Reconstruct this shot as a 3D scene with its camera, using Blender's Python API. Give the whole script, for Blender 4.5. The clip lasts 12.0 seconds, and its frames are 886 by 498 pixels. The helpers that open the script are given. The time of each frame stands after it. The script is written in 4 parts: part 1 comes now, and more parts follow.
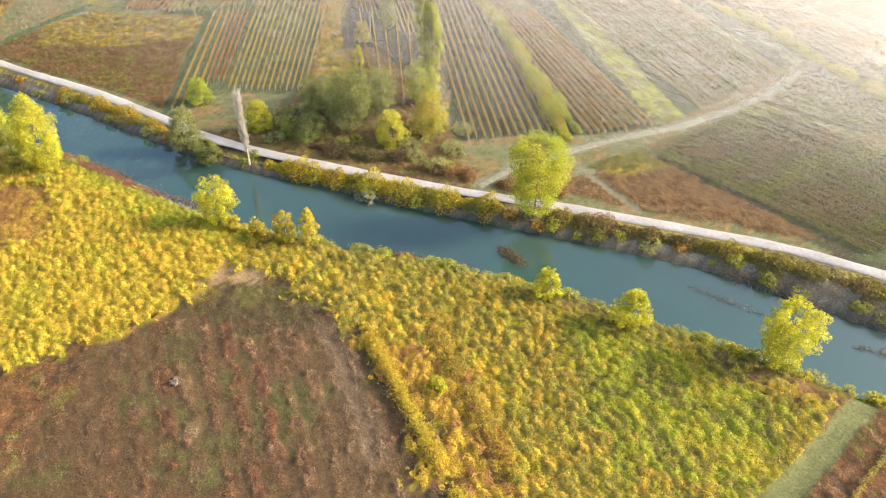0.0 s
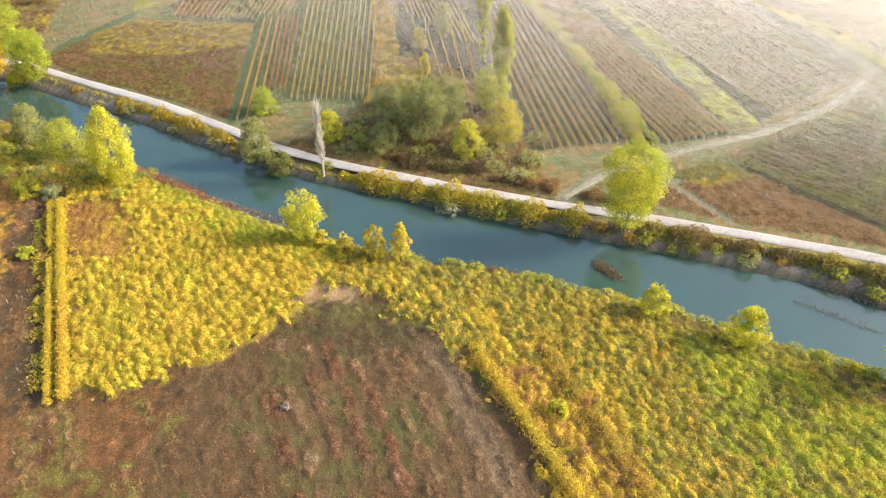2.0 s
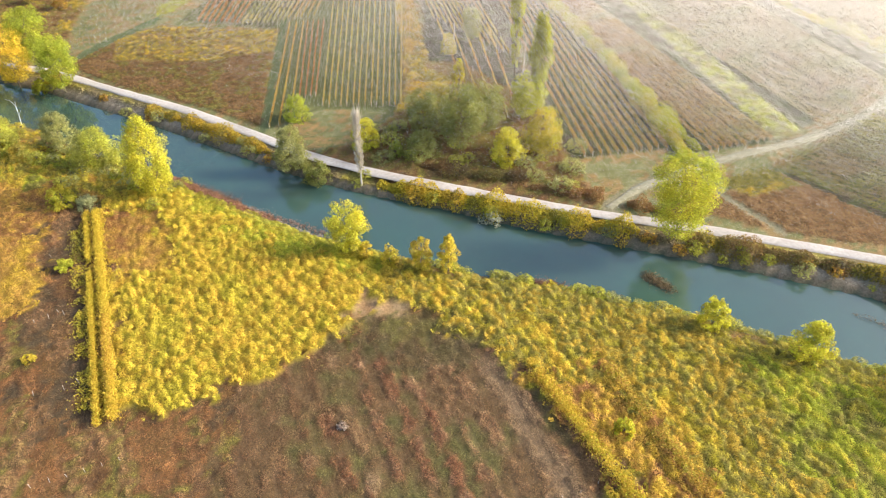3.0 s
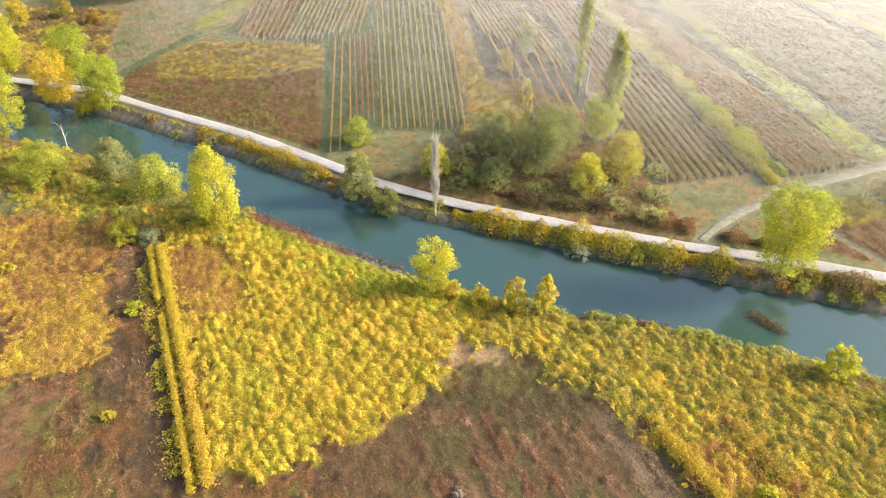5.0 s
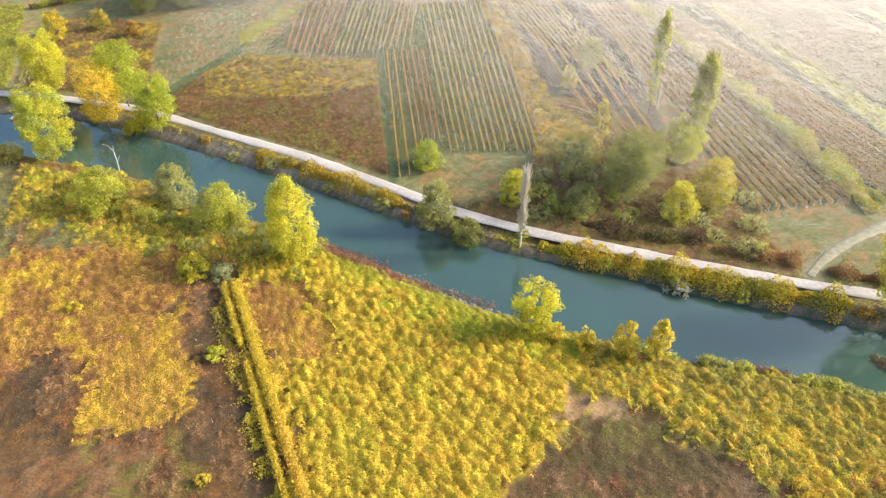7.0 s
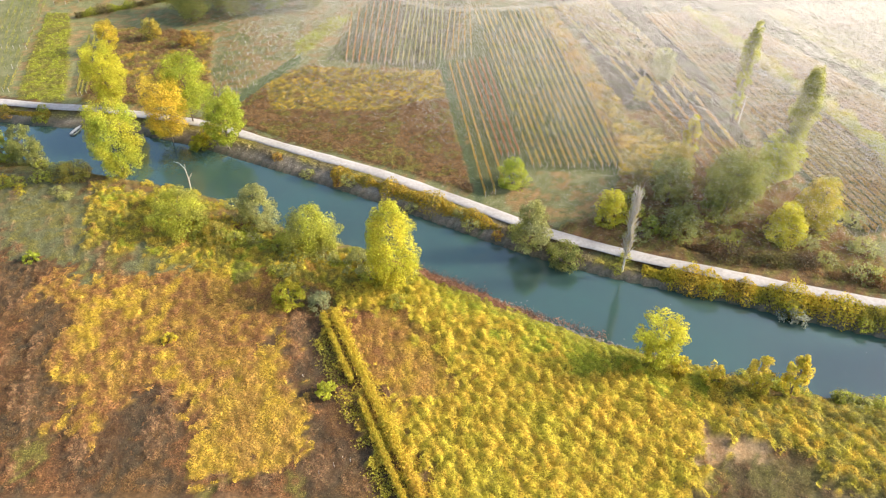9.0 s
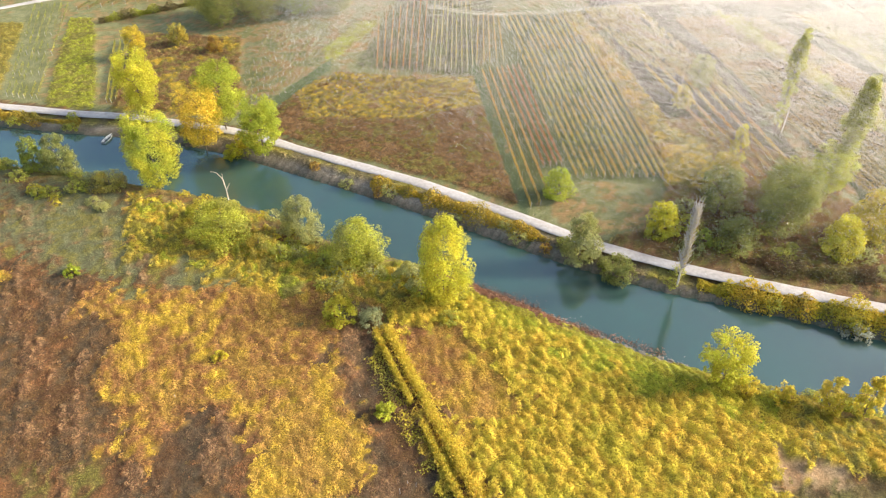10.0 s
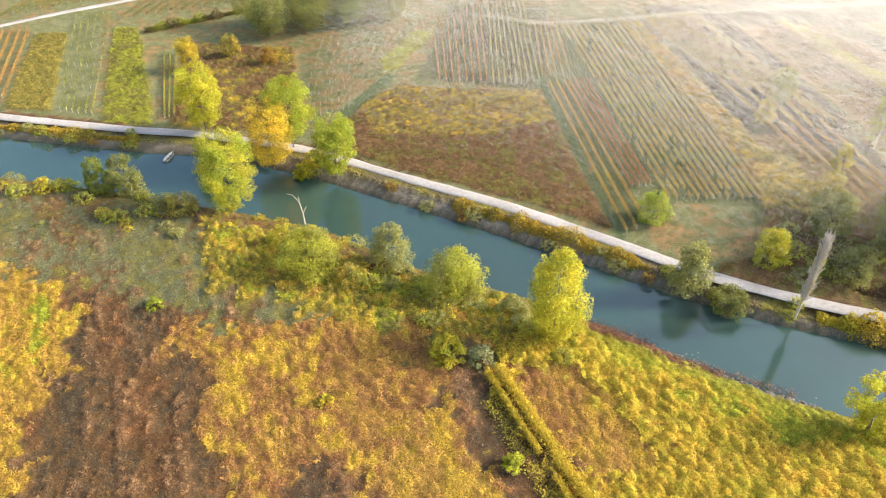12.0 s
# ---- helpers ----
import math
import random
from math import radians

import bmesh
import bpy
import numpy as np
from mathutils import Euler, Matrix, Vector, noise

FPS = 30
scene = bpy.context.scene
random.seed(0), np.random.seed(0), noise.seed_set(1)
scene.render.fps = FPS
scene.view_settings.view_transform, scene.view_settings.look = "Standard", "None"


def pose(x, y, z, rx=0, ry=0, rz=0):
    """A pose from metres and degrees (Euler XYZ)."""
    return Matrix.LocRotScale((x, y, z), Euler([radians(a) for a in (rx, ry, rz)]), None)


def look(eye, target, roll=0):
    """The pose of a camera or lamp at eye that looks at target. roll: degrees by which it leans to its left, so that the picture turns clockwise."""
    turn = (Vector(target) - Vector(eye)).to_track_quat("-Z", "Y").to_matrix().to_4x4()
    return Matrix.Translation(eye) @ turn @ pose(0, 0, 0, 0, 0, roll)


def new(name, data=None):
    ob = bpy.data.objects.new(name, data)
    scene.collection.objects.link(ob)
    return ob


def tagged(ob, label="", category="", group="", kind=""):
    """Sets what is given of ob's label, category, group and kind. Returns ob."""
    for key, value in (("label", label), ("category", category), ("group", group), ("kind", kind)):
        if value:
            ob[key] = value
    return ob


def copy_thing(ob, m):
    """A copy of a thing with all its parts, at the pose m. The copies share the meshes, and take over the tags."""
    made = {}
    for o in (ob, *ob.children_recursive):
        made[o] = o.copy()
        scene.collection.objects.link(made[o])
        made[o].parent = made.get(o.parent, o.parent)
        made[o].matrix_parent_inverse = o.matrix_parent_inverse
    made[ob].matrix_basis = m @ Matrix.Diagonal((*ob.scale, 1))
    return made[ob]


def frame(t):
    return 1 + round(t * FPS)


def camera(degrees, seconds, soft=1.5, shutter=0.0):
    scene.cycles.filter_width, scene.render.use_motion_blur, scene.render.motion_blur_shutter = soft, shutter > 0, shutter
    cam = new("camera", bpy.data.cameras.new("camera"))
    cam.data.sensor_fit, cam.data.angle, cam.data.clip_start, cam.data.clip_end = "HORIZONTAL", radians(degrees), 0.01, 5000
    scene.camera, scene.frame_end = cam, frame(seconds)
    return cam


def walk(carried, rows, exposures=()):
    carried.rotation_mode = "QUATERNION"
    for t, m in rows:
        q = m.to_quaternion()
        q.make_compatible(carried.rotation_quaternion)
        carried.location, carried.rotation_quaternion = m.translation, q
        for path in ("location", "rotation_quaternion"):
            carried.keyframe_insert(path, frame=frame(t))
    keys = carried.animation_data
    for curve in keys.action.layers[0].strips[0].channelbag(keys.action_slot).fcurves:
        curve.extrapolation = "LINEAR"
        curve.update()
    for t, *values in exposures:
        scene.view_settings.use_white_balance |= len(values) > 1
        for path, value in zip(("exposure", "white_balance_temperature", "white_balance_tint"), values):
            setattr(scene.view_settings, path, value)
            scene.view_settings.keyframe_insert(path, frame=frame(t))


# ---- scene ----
cam = camera(65.5, 12.0, soft=1.2)
PATH = [
    (0, (0.00, 0.00, 95.00), (-0.10, 77.76, 32.13), 0.50),
    (0.5, (-4.85, 1.33, 95.09), (-4.98, 79.12, 32.26), 0.40),
    (1, (-9.82, 2.41, 94.84), (-9.97, 80.31, 32.14), 0.31),
    (1.5, (-14.96, 3.52, 94.60), (-15.14, 81.44, 31.92), 0.21),
    (2, (-20.33, 4.89, 94.49), (-20.42, 82.82, 31.82), 0.17),
    (2.5, (-25.55, 6.65, 94.24), (-25.60, 84.67, 31.69), 0.14),
    (3, (-30.42, 8.80, 93.98), (-30.51, 86.92, 31.55), 0.05),
    (5, (-49.42, 20.72, 94.30), (-49.31, 98.90, 31.96), -0.04),
    (5.5, (-54.23, 24.13, 94.32), (-53.98, 102.31, 31.95), 0.03),
    (6, (-59.00, 27.20, 94.12), (-58.75, 105.47, 31.88), 0.06),
    (6.5, (-63.85, 30.04, 94.23), (-63.55, 108.33, 32.02), 0.06),
    (7, (-68.90, 32.57, 94.02), (-68.52, 110.93, 31.89), 0.09),
    (9, (-90.01, 40.94, 94.00), (-89.68, 119.37, 31.97), 0.05),
    (9.5, (-95.23, 43.07, 94.06), (-94.92, 121.54, 32.07), 0.07),
    (10, (-100.42, 45.35, 94.03), (-100.18, 123.85, 32.07), 0.04),
    (10.5, (-105.57, 47.75, 94.12), (-105.38, 126.23, 32.14), -0.01),
    (11, (-110.70, 50.19, 94.10), (-110.54, 128.68, 32.14), -0.02),
    (11.5, (-115.95, 52.76, 94.13), (-115.72, 131.25, 32.17), -0.03),
    (12, (-120.94, 55.60, 94.14), (-120.79, 134.00, 32.06), -0.07),
]
walk(cam, [(t, look(eye, target, roll)) for t, eye, target, roll in PATH], exposures=[(0, 1.03, 6020, 10), (12, 1.03, 6020, 10)])

# ---- light: a low, slightly warm morning sun from beyond the fields, and the clear sky ----
SUN_AZ, SUN_EL = radians(84), radians(27)  # azimuth from +y towards +x
sun_way = Vector((math.sin(SUN_AZ) * math.cos(SUN_EL), math.cos(SUN_AZ) * math.cos(SUN_EL), math.sin(SUN_EL)))
world = bpy.data.worlds.new("morning_sky")
scene.world = world
world.use_nodes = True
wn = world.node_tree.nodes
sky = wn.new("ShaderNodeTexSky")
sky.sky_type, sky.sun_disc, sky.sun_elevation, sky.sun_rotation = "NISHITA", False, SUN_EL, SUN_AZ
sky.air_density, sky.dust_density = 1.0, 4.0
world.node_tree.links.new(sky.outputs["Color"], wn["Background"].inputs["Color"])
wn["Background"].inputs["Strength"].default_value = 0.19
sun_data = bpy.data.lights.new("sun", "SUN")
sun_data.energy, sun_data.angle, sun_data.color = 4.6, radians(9), (1.0, 0.87, 0.68)
sun = new("sun", sun_data)
sun.matrix_world = look(sun_way * 500, (0, 0, 0))

# ---- small tools ----
CHANCE = np.random.default_rng(7).random(65536)


def lattice(ix, iy, seed):
    """A repeatable random value for every lattice cell."""
    h = ix.astype(np.int64) * 73856093 ^ iy.astype(np.int64) * 19349663 ^ int(seed) * 83492791
    return CHANCE[(h ^ (h >> 13)) & 65535]


def vnoise(x, y, size, seed=0):
    """Smooth noise from 0 to 1 with bumps about size metres across."""
    u, v = np.asarray(x, float) / size, np.asarray(y, float) / size
    iu, iv = np.floor(u), np.floor(v)
    fu, fv = u - iu, v - iv
    fu, fv = fu * fu * (3 - 2 * fu), fv * fv * (3 - 2 * fv)
    a, b = lattice(iu, iv, seed), lattice(iu + 1, iv, seed)
    c, d = lattice(iu, iv + 1, seed), lattice(iu + 1, iv + 1, seed)
    return (a + (b - a) * fu) * (1 - fv) + (c + (d - c) * fu) * fv


def fbm(x, y, size, seed=0):
    return 0.55 * vnoise(x, y, size, seed) + 0.3 * vnoise(x, y, size * 0.43, seed + 1) + 0.15 * vnoise(x, y, size * 0.19, seed + 2)


def inside(x, y, poly):
    """Which of the points lie in the polygon."""
    hit = np.zeros(np.shape(x), bool)
    for (ax, ay), (bx, by) in zip(poly, poly[1:] + poly[:1]):
        if ay != by:
            hit ^= ((ay > y) != (by > y)) & (x < (bx - ax) * (y - ay) / (by - ay) + ax)
    return hit


def smooth(a, b, v):
    k = np.clip((v - a) / (b - a), 0, 1)
    return k * k * (3 - 2 * k)


def line_at(points):
    """y over x along a bending line, softened at its corners."""
    xs = np.arange(-1200, 1200, 2.0)
    ys = np.interp(xs, [p[0] for p in points], [p[1] for p in points])
    ends = [(0, points[0], points[1]), (1, points[-1], points[-2])]
    for last, p, q in ends:
        slope = (p[1] - q[1]) / (p[0] - q[0])
        out = xs > p[0] if last else xs < p[0]
        ys[out] = p[1] + slope * (xs[out] - p[0])
    w = np.exp(-0.5 * (np.arange(-6, 7) / 2.5) ** 2)
    soft = np.convolve(np.pad(ys, 6, mode="edge"), w / w.sum(), "valid")

    def at(x):
        u = np.clip((np.asarray(x, float) + 1200) / 2, 0, len(soft) - 1.001)
        i = u.astype(np.int64)
        return soft[i] + (soft[i + 1] - soft[i]) * (u - i)

    return at


def mesh_of(name, verts, polys, tint=None, flat=True):
    """A mesh from arrays of places and of equal-sided faces, with an optional base colour for each vertex."""
    me = bpy.data.meshes.new(name)
    n, k = polys.shape
    me.vertices.add(len(verts))
    me.vertices.foreach_set("co", np.ascontiguousarray(verts, np.float32).ravel())
    me.loops.add(n * k)
    me.loops.foreach_set("vertex_index", np.ascontiguousarray(polys, np.int32).ravel())
    me.polygons.add(n)
    me.polygons.foreach_set("loop_start", np.arange(0, n * k, k, dtype=np.int32))
    if not flat:
        me.polygons.foreach_set("use_smooth", np.ones(n, bool))
    if tint is not None:
        layer = me.color_attributes.new("tint", "FLOAT_COLOR", "POINT")
        layer.data.foreach_set("color", np.ascontiguousarray(np.c_[tint, np.ones(len(tint))], np.float32).ravel())
    me.update(calc_edges=True)
    return me


def part(name, data, material, parent=None, label=""):
    """Links a bmesh or mesh as one object, under a thing where parent is given."""
    if isinstance(data, bmesh.types.BMesh):
        me = bpy.data.meshes.new(name)
        data.to_mesh(me)
        data.free()
        data = me
    if not data.materials:
        data.materials.append(material)
    ob = new(name, data)
    if parent:
        ob.parent = parent
    return tagged(ob, label)


def thing(name, x, y, z, label, category, group="", kind=""):
    ob = new(name)
    ob.location = (x, y, z)
    ob.empty_display_size = 0.5
    return tagged(ob, label, category, group, kind)


def leaf_mesh(name, at, size, tint, up=0.6, slim=0.62, seed=0, face=None, sides=4):
    """Many small folded leaves or sprays: places, lengths and base colours; up: how far they face the sky; face: where they turn to."""
    r = np.random.default_rng(seed)
    n = len(at)
    nor = r.normal(size=(n, 3)) + np.array([0, 0, up * 2.2])
    if face is not None:
        nor += face
    nor /= np.linalg.norm(nor, axis=1)[:, None]
    tan = np.cross(nor, r.normal(size=(n, 3)))
    tan /= np.linalg.norm(tan, axis=1)[:, None] + 1e-9
    bit = np.cross(nor, tan)
    s = np.asarray(size)[:, None] * 0.5
    fold = nor * s * 0.35
    if sides == 3:
        v = np.stack([at + tan * s * 1.2, at - tan * s * 0.8 + bit * s * slim * 1.4, at - tan * s * 0.8 - bit * s * slim * 1.4], 1).reshape(-1, 3)
    else:
        v = np.stack([at - tan * s, at + bit * s * slim - fold, at + tan * s, at - bit * s * slim - fold], 1).reshape(-1, 3)
    return mesh_of(name, v, np.arange(sides * n).reshape(n, sides), np.repeat(tint, sides, 0))


def tube(bm, a, b, ra, rb, sides=6):
    """A tapered limb from a to b."""
    a, b = Vector(a), Vector(b)
    q = (b - a).to_track_quat("Z", "Y")
    rings = []
    for c, r in ((a, ra), (b, rb)):
        rings.append([bm.verts.new(c + q @ Vector((r * math.cos(6.2832 * k / sides), r * math.sin(6.2832 * k / sides), 0))) for k in range(sides)])
    for k in range(sides):
        bm.faces.new((rings[0][k], rings[0][(k + 1) % sides], rings[1][(k + 1) % sides], rings[1][k]))
    bm.faces.new(rings[1])


# ---- materials ----
def base_material(name):
    m = bpy.data.materials.new(name)
    m.use_nodes = True
    t = m.node_tree
    return m, t.nodes, t.links, t.nodes["Principled BSDF"]


def noise_node(nodes, links, coords, scale, detail=4.0, rough=0.6):
    n = nodes.new("ShaderNodeTexNoise")
    n.inputs["Scale"].default_value, n.inputs["Detail"].default_value, n.inputs["Roughness"].default_value = scale, detail, rough
    links.new(coords, n.inputs["Vector"])
    return n.outputs["Fac"]


def span(nodes, links, value, lo, hi, a=0.0, b=1.0):
    n = nodes.new("ShaderNodeMapRange")
    for key, v in zip(("From Min", "From Max", "To Min", "To Max"), (lo, hi, a, b)):
        n.inputs[key].default_value = v
    links.new(value, n.inputs["Value"])
    return n.outputs["Result"]


def blend(nodes, links, kind, fac, a, b):
    n = nodes.new("ShaderNodeMix")
    n.data_type, n.blend_type = "RGBA", kind
    for socket, v in ((n.inputs["Factor"], fac), (n.inputs[6], a), (n.inputs[7], b)):
        if isinstance(v, (int, float)):
            socket.default_value = v
        elif isinstance(v, tuple):
            socket.default_value = (*v, 1)
        else:
            links.new(v, socket)
    return n.outputs[2]


def foliage(name, glow=0.35, vary=0.35, gloss=0.25, sheen=0.0, rough=0.5):
    """Leaves: their own tint, varied leaf by leaf; light shines through them; a thin film of dew."""
    m, nodes, links, p = base_material(name)
    tint = nodes.new("ShaderNodeAttribute")
    tint.attribute_name = "tint"
    geo = nodes.new("ShaderNodeNewGeometry")
    hsv = nodes.new("ShaderNodeHueSaturation")
    links.new(span(nodes, links, geo.outputs["Random Per Island"], 0, 1, 1 - vary, 1 + vary), hsv.inputs["Value"])
    wn2 = nodes.new("ShaderNodeTexWhiteNoise")
    wn2.noise_dimensions = "1D"
    links.new(geo.outputs["Random Per Island"], wn2.inputs["W"])
    links.new(span(nodes, links, wn2.outputs["Value"], 0, 1, 0.487, 0.513), hsv.inputs["Hue"])
    links.new(tint.outputs["Color"], hsv.inputs["Color"])
    links.new(hsv.outputs["Color"], p.inputs["Base Color"])
    p.inputs["Roughness"].default_value = rough
    p.inputs["Specular IOR Level"].default_value = gloss
    p.inputs["Sheen Weight"].default_value = sheen
    p.inputs["Sheen Roughness"].default_value = 0.5
    tr = nodes.new("ShaderNodeBsdfTranslucent")
    links.new(hsv.outputs["Color"], tr.inputs["Color"])
    mix = nodes.new("ShaderNodeMixShader")
    mix.inputs["Fac"].default_value = glow
    links.new(p.outputs["BSDF"], mix.inputs[1])
    links.new(tr.outputs["BSDF"], mix.inputs[2])
    links.new(mix.outputs["Shader"], nodes["Material Output"].inputs["Surface"])
    return m


def plain(name, a, b, scale, rough=0.85, bump=0.3, dist=0.05):
    """A surface between two base colours, with fine grain, broad stains and relief."""
    m, nodes, links, p = base_material(name)
    co = nodes.new("ShaderNodeTexCoord").outputs["Object"]
    fine = noise_node(nodes, links, co, scale)
    broad = noise_node(nodes, links, co, scale * 0.09)
    f = span(nodes, links, fine, 0.3, 0.7)
    col = blend(nodes, links, "MIX", f, a, b)
    col = blend(nodes, links, "MULTIPLY", 0.6, col, blend(nodes, links, "MIX", span(nodes, links, broad, 0.35, 0.65), (0.72, 0.7, 0.66), (1.12, 1.1, 1.08)))
    links.new(col, p.inputs["Base Color"])
    p.inputs["Roughness"].default_value = rough
    bp = nodes.new("ShaderNodeBump")
    bp.inputs["Strength"].default_value, bp.inputs["Distance"].default_value = bump, dist
    links.new(fine, bp.inputs["Height"])
    links.new(bp.outputs["Normal"], p.inputs["Normal"])
    return m


def earth_material():
    m, nodes, links, p = base_material("earth_and_turf")
    tint = nodes.new("ShaderNodeAttribute")
    tint.attribute_name = "tint"
    co = nodes.new("ShaderNodeTexCoord").outputs["Object"]
    fine, mid = noise_node(nodes, links, co, 2.2, 6, 0.7), noise_node(nodes, links, co, 0.35, 4)
    col = blend(nodes, links, "MULTIPLY", 1.0, tint.outputs["Color"], blend(nodes, links, "MIX", span(nodes, links, fine, 0.28, 0.72), (0.5, 0.48, 0.45), (1.5, 1.48, 1.45)))
    col = blend(nodes, links, "MULTIPLY", 1.0, col, blend(nodes, links, "MIX", span(nodes, links, mid, 0.3, 0.7), (0.78, 0.8, 0.76), (1.2, 1.17, 1.18)))
    links.new(col, p.inputs["Base Color"])
    p.inputs["Roughness"].default_value = 0.85
    p.inputs["Specular IOR Level"].default_value = 0.2
    bp = nodes.new("ShaderNodeBump")
    bp.inputs["Strength"].default_value, bp.inputs["Distance"].default_value = 0.6, 0.25
    links.new(fine, bp.inputs["Height"])
    links.new(bp.outputs["Normal"], p.inputs["Normal"])
    return m


def water_material():
    m, nodes, links, p = base_material("river_water")
    co = nodes.new("ShaderNodeTexCoord").outputs["Object"]
    broad, deep = noise_node(nodes, links, co, 0.05, 4), noise_node(nodes, links, co, 0.3, 5)
    col = blend(nodes, links, "MIX", span(nodes, links, broad, 0.3, 0.7), (0.03, 0.055, 0.046), (0.03, 0.066, 0.052))
    col = blend(nodes, links, "MIX", span(nodes, links, deep, 0.62, 0.78, 0, 0.4), col, (0.045, 0.07, 0.055))
    links.new(col, p.inputs["Base Color"])
    p.inputs["Roughness"].default_value = 0.05
    p.inputs["IOR"].default_value = 1.7
    rip = noise_node(nodes, links, co, 1.3, 3)
    bp = nodes.new("ShaderNodeBump")
    bp.inputs["Strength"].default_value, bp.inputs["Distance"].default_value = 0.12, 0.05
    links.new(rip, bp.inputs["Height"])
    links.new(bp.outputs["Normal"], p.inputs["Normal"])
    return m


EARTH, WATER = earth_material(), water_material()
GRAVEL = plain("pale_limestone_gravel", (0.31, 0.285, 0.255), (0.43, 0.395, 0.355), 1.2, 0.9, 0.4, 0.04)
TRACK = plain("worn_grass_track", (0.17, 0.17, 0.1), (0.29, 0.26, 0.18), 0.8, 0.9, 0.4, 0.05)
BARK = plain("grey_brown_bark", (0.12, 0.09, 0.06), (0.22, 0.18, 0.13), 3.0)
PALE_BARK = plain("pale_dry_bark", (0.46, 0.41, 0.34), (0.66, 0.6, 0.51), 3.0)
POST = plain("bleached_concrete_post", (0.4, 0.37, 0.33), (0.55, 0.51, 0.46), 6.0)
STONE = plain("wet_river_stone", (0.1, 0.09, 0.07), (0.24, 0.22, 0.18), 1.5)
BOAT_PAINT = plain("weathered_grey_boat_paint", (0.42, 0.44, 0.44), (0.56, 0.57, 0.56), 2.0, 0.6)
BOAT_WOOD = plain("grey_boat_boards", (0.2, 0.19, 0.17), (0.32, 0.3, 0.27), 3.0, 0.8)
LEAF = foliage("sunlit_leaves", 0.54, 0.15, 0.08, rough=0.65)
BRUSH = foliage("bramble_and_wild_vine_leaves", 0.32, 0.15, 0.05, rough=0.7)
VINE = foliage("vineyard_leaves", 0.3, 0.2, 0.05, rough=0.7)

# ---- lines of the valley: the gravel road and the river's two edges, y over x ----
road_y = line_at([(-330, 256), (-249, 237), (-205, 228.3), (-193, 227.5), (-157, 218), (-133, 205), (-105, 191), (-81, 176), (-66, 165.5), (-46, 156.5), (-27, 150), (2, 140.5), (29, 133.7), (54, 126), (77, 118.7), (93, 110), (130, 88)])
far_y = line_at([(-330, 249), (-247, 230), (-207, 222), (-185, 219.5), (-160, 211), (-132, 196.5), (-112, 186), (-90, 173), (-72, 162), (-54, 153.5), (-35, 147.5), (-12, 138), (15, 129.5), (40, 121), (63, 112.5), (76, 103), (88, 96), (130, 72)])
near_y = line_at([(-330, 232), (-237, 209), (-198, 200), (-168, 192), (-145, 184), (-129, 172), (-103, 162), (-86, 151), (-65, 137.5), (-47, 129.5), (-24, 121), (-1, 115.5), (20, 108), (41, 99), (58, 89), (79, 78), (130, 50)])
WATER_Z = -3.0

# ---- what grows where: outline, colours, height of growth, leaves to the square metre ----
GOLD, LIME, OLIVE = (0.56, 0.385, 0.045), (0.37, 0.39, 0.035), (0.25, 0.22, 0.05)
ORANGE, RUST, RUSSET = (0.44, 0.265, 0.058), (0.32, 0.16, 0.06), (0.215, 0.122, 0.046)
STRAW, TAN, DARK, MEADOW, TURF = (0.3, 0.225, 0.135), (0.3, 0.185, 0.08), (0.12, 0.09, 0.05), (0.21, 0.21, 0.1), (0.15, 0.155, 0.055)
CHART = (0.49, 0.405, 0.04)
BROWN = (0.17, 0.092, 0.04)
# vineyard soil holds the shade between vine rows in its colour; then turf
SHADED_SOIL, GRASS = (0.085, 0.068, 0.042), (0.1, 0.115, 0.042)
ZONES = []


def zone(*row):
    ZONES.append(row)


zone([(-400, 0), (400, 0), (400, 140), (-400, 290)], (RUSSET, OLIVE, BROWN, RUST, BROWN, DARK, RUSSET), 0.55, 12.0)
zone([(-330, 225), (-237, 206), (-168, 188), (-129, 166), (-103, 158), (-112, 140), (-150, 148), (-200, 165), (-330, 190)], (MEADOW, OLIVE, MEADOW, MEADOW, RUSSET, OLIVE), 0.7, 10)
zone([(-175, 190), (-129, 166), (-103, 158), (-110, 142), (-150, 155), (-170, 165)], (OLIVE, LIME, GOLD, OLIVE, CHART, ORANGE), 1.4, 14)
zone([(-113, 139), (-85, 79), (-62, 91), (-52, 98), (-43, 104), (-37, 117), (-47, 127), (-65, 136), (-90, 150), (-104, 152)], (GOLD, CHART, GOLD, CHART, CHART), 1.6, 15)
zone([(-111, 138), (-96, 139), (-84, 122), (-100, 112)], (RUST, ORANGE, GOLD), 0.8, 13)
zone([(-106, 157), (-90, 150), (-62, 135), (-40, 124), (-46, 116), (-70, 129), (-92, 143)], (LIME, CHART, LIME, CHART), 1.1, 15)
zone([(-40, 122), (-24, 119), (0, 113), (22, 105), (40, 96), (57, 86), (66, 75), (64, 68), (52, 55), (30, 40), (8, 50), (-2, 62), (-5, 71), (-13, 80), (-17, 92), (-24, 99), (-42, 104)], (OLIVE, CHART, OLIVE, GOLD, OLIVE, CHART, GOLD), 1.4, 15)
zone([(-16, 93), (-12, 79), (-4, 70), (2, 58), (8, 48), (14, 58), (8, 75), (-4, 92)], (GOLD, ORANGE, GOLD, RUST, GOLD), 1.3, 15)
zone([(22, 96), (40, 90), (62, 74), (50, 60), (30, 62), (22, 78)], (OLIVE, CHART, LIME, OLIVE, CHART), 1.3, 15)
zone([(-50, 104), (-36, 108), (-22, 99), (-20, 92), (-32, 88), (-50, 93)], (DARK, OLIVE, RUSSET), 0.9, 9)
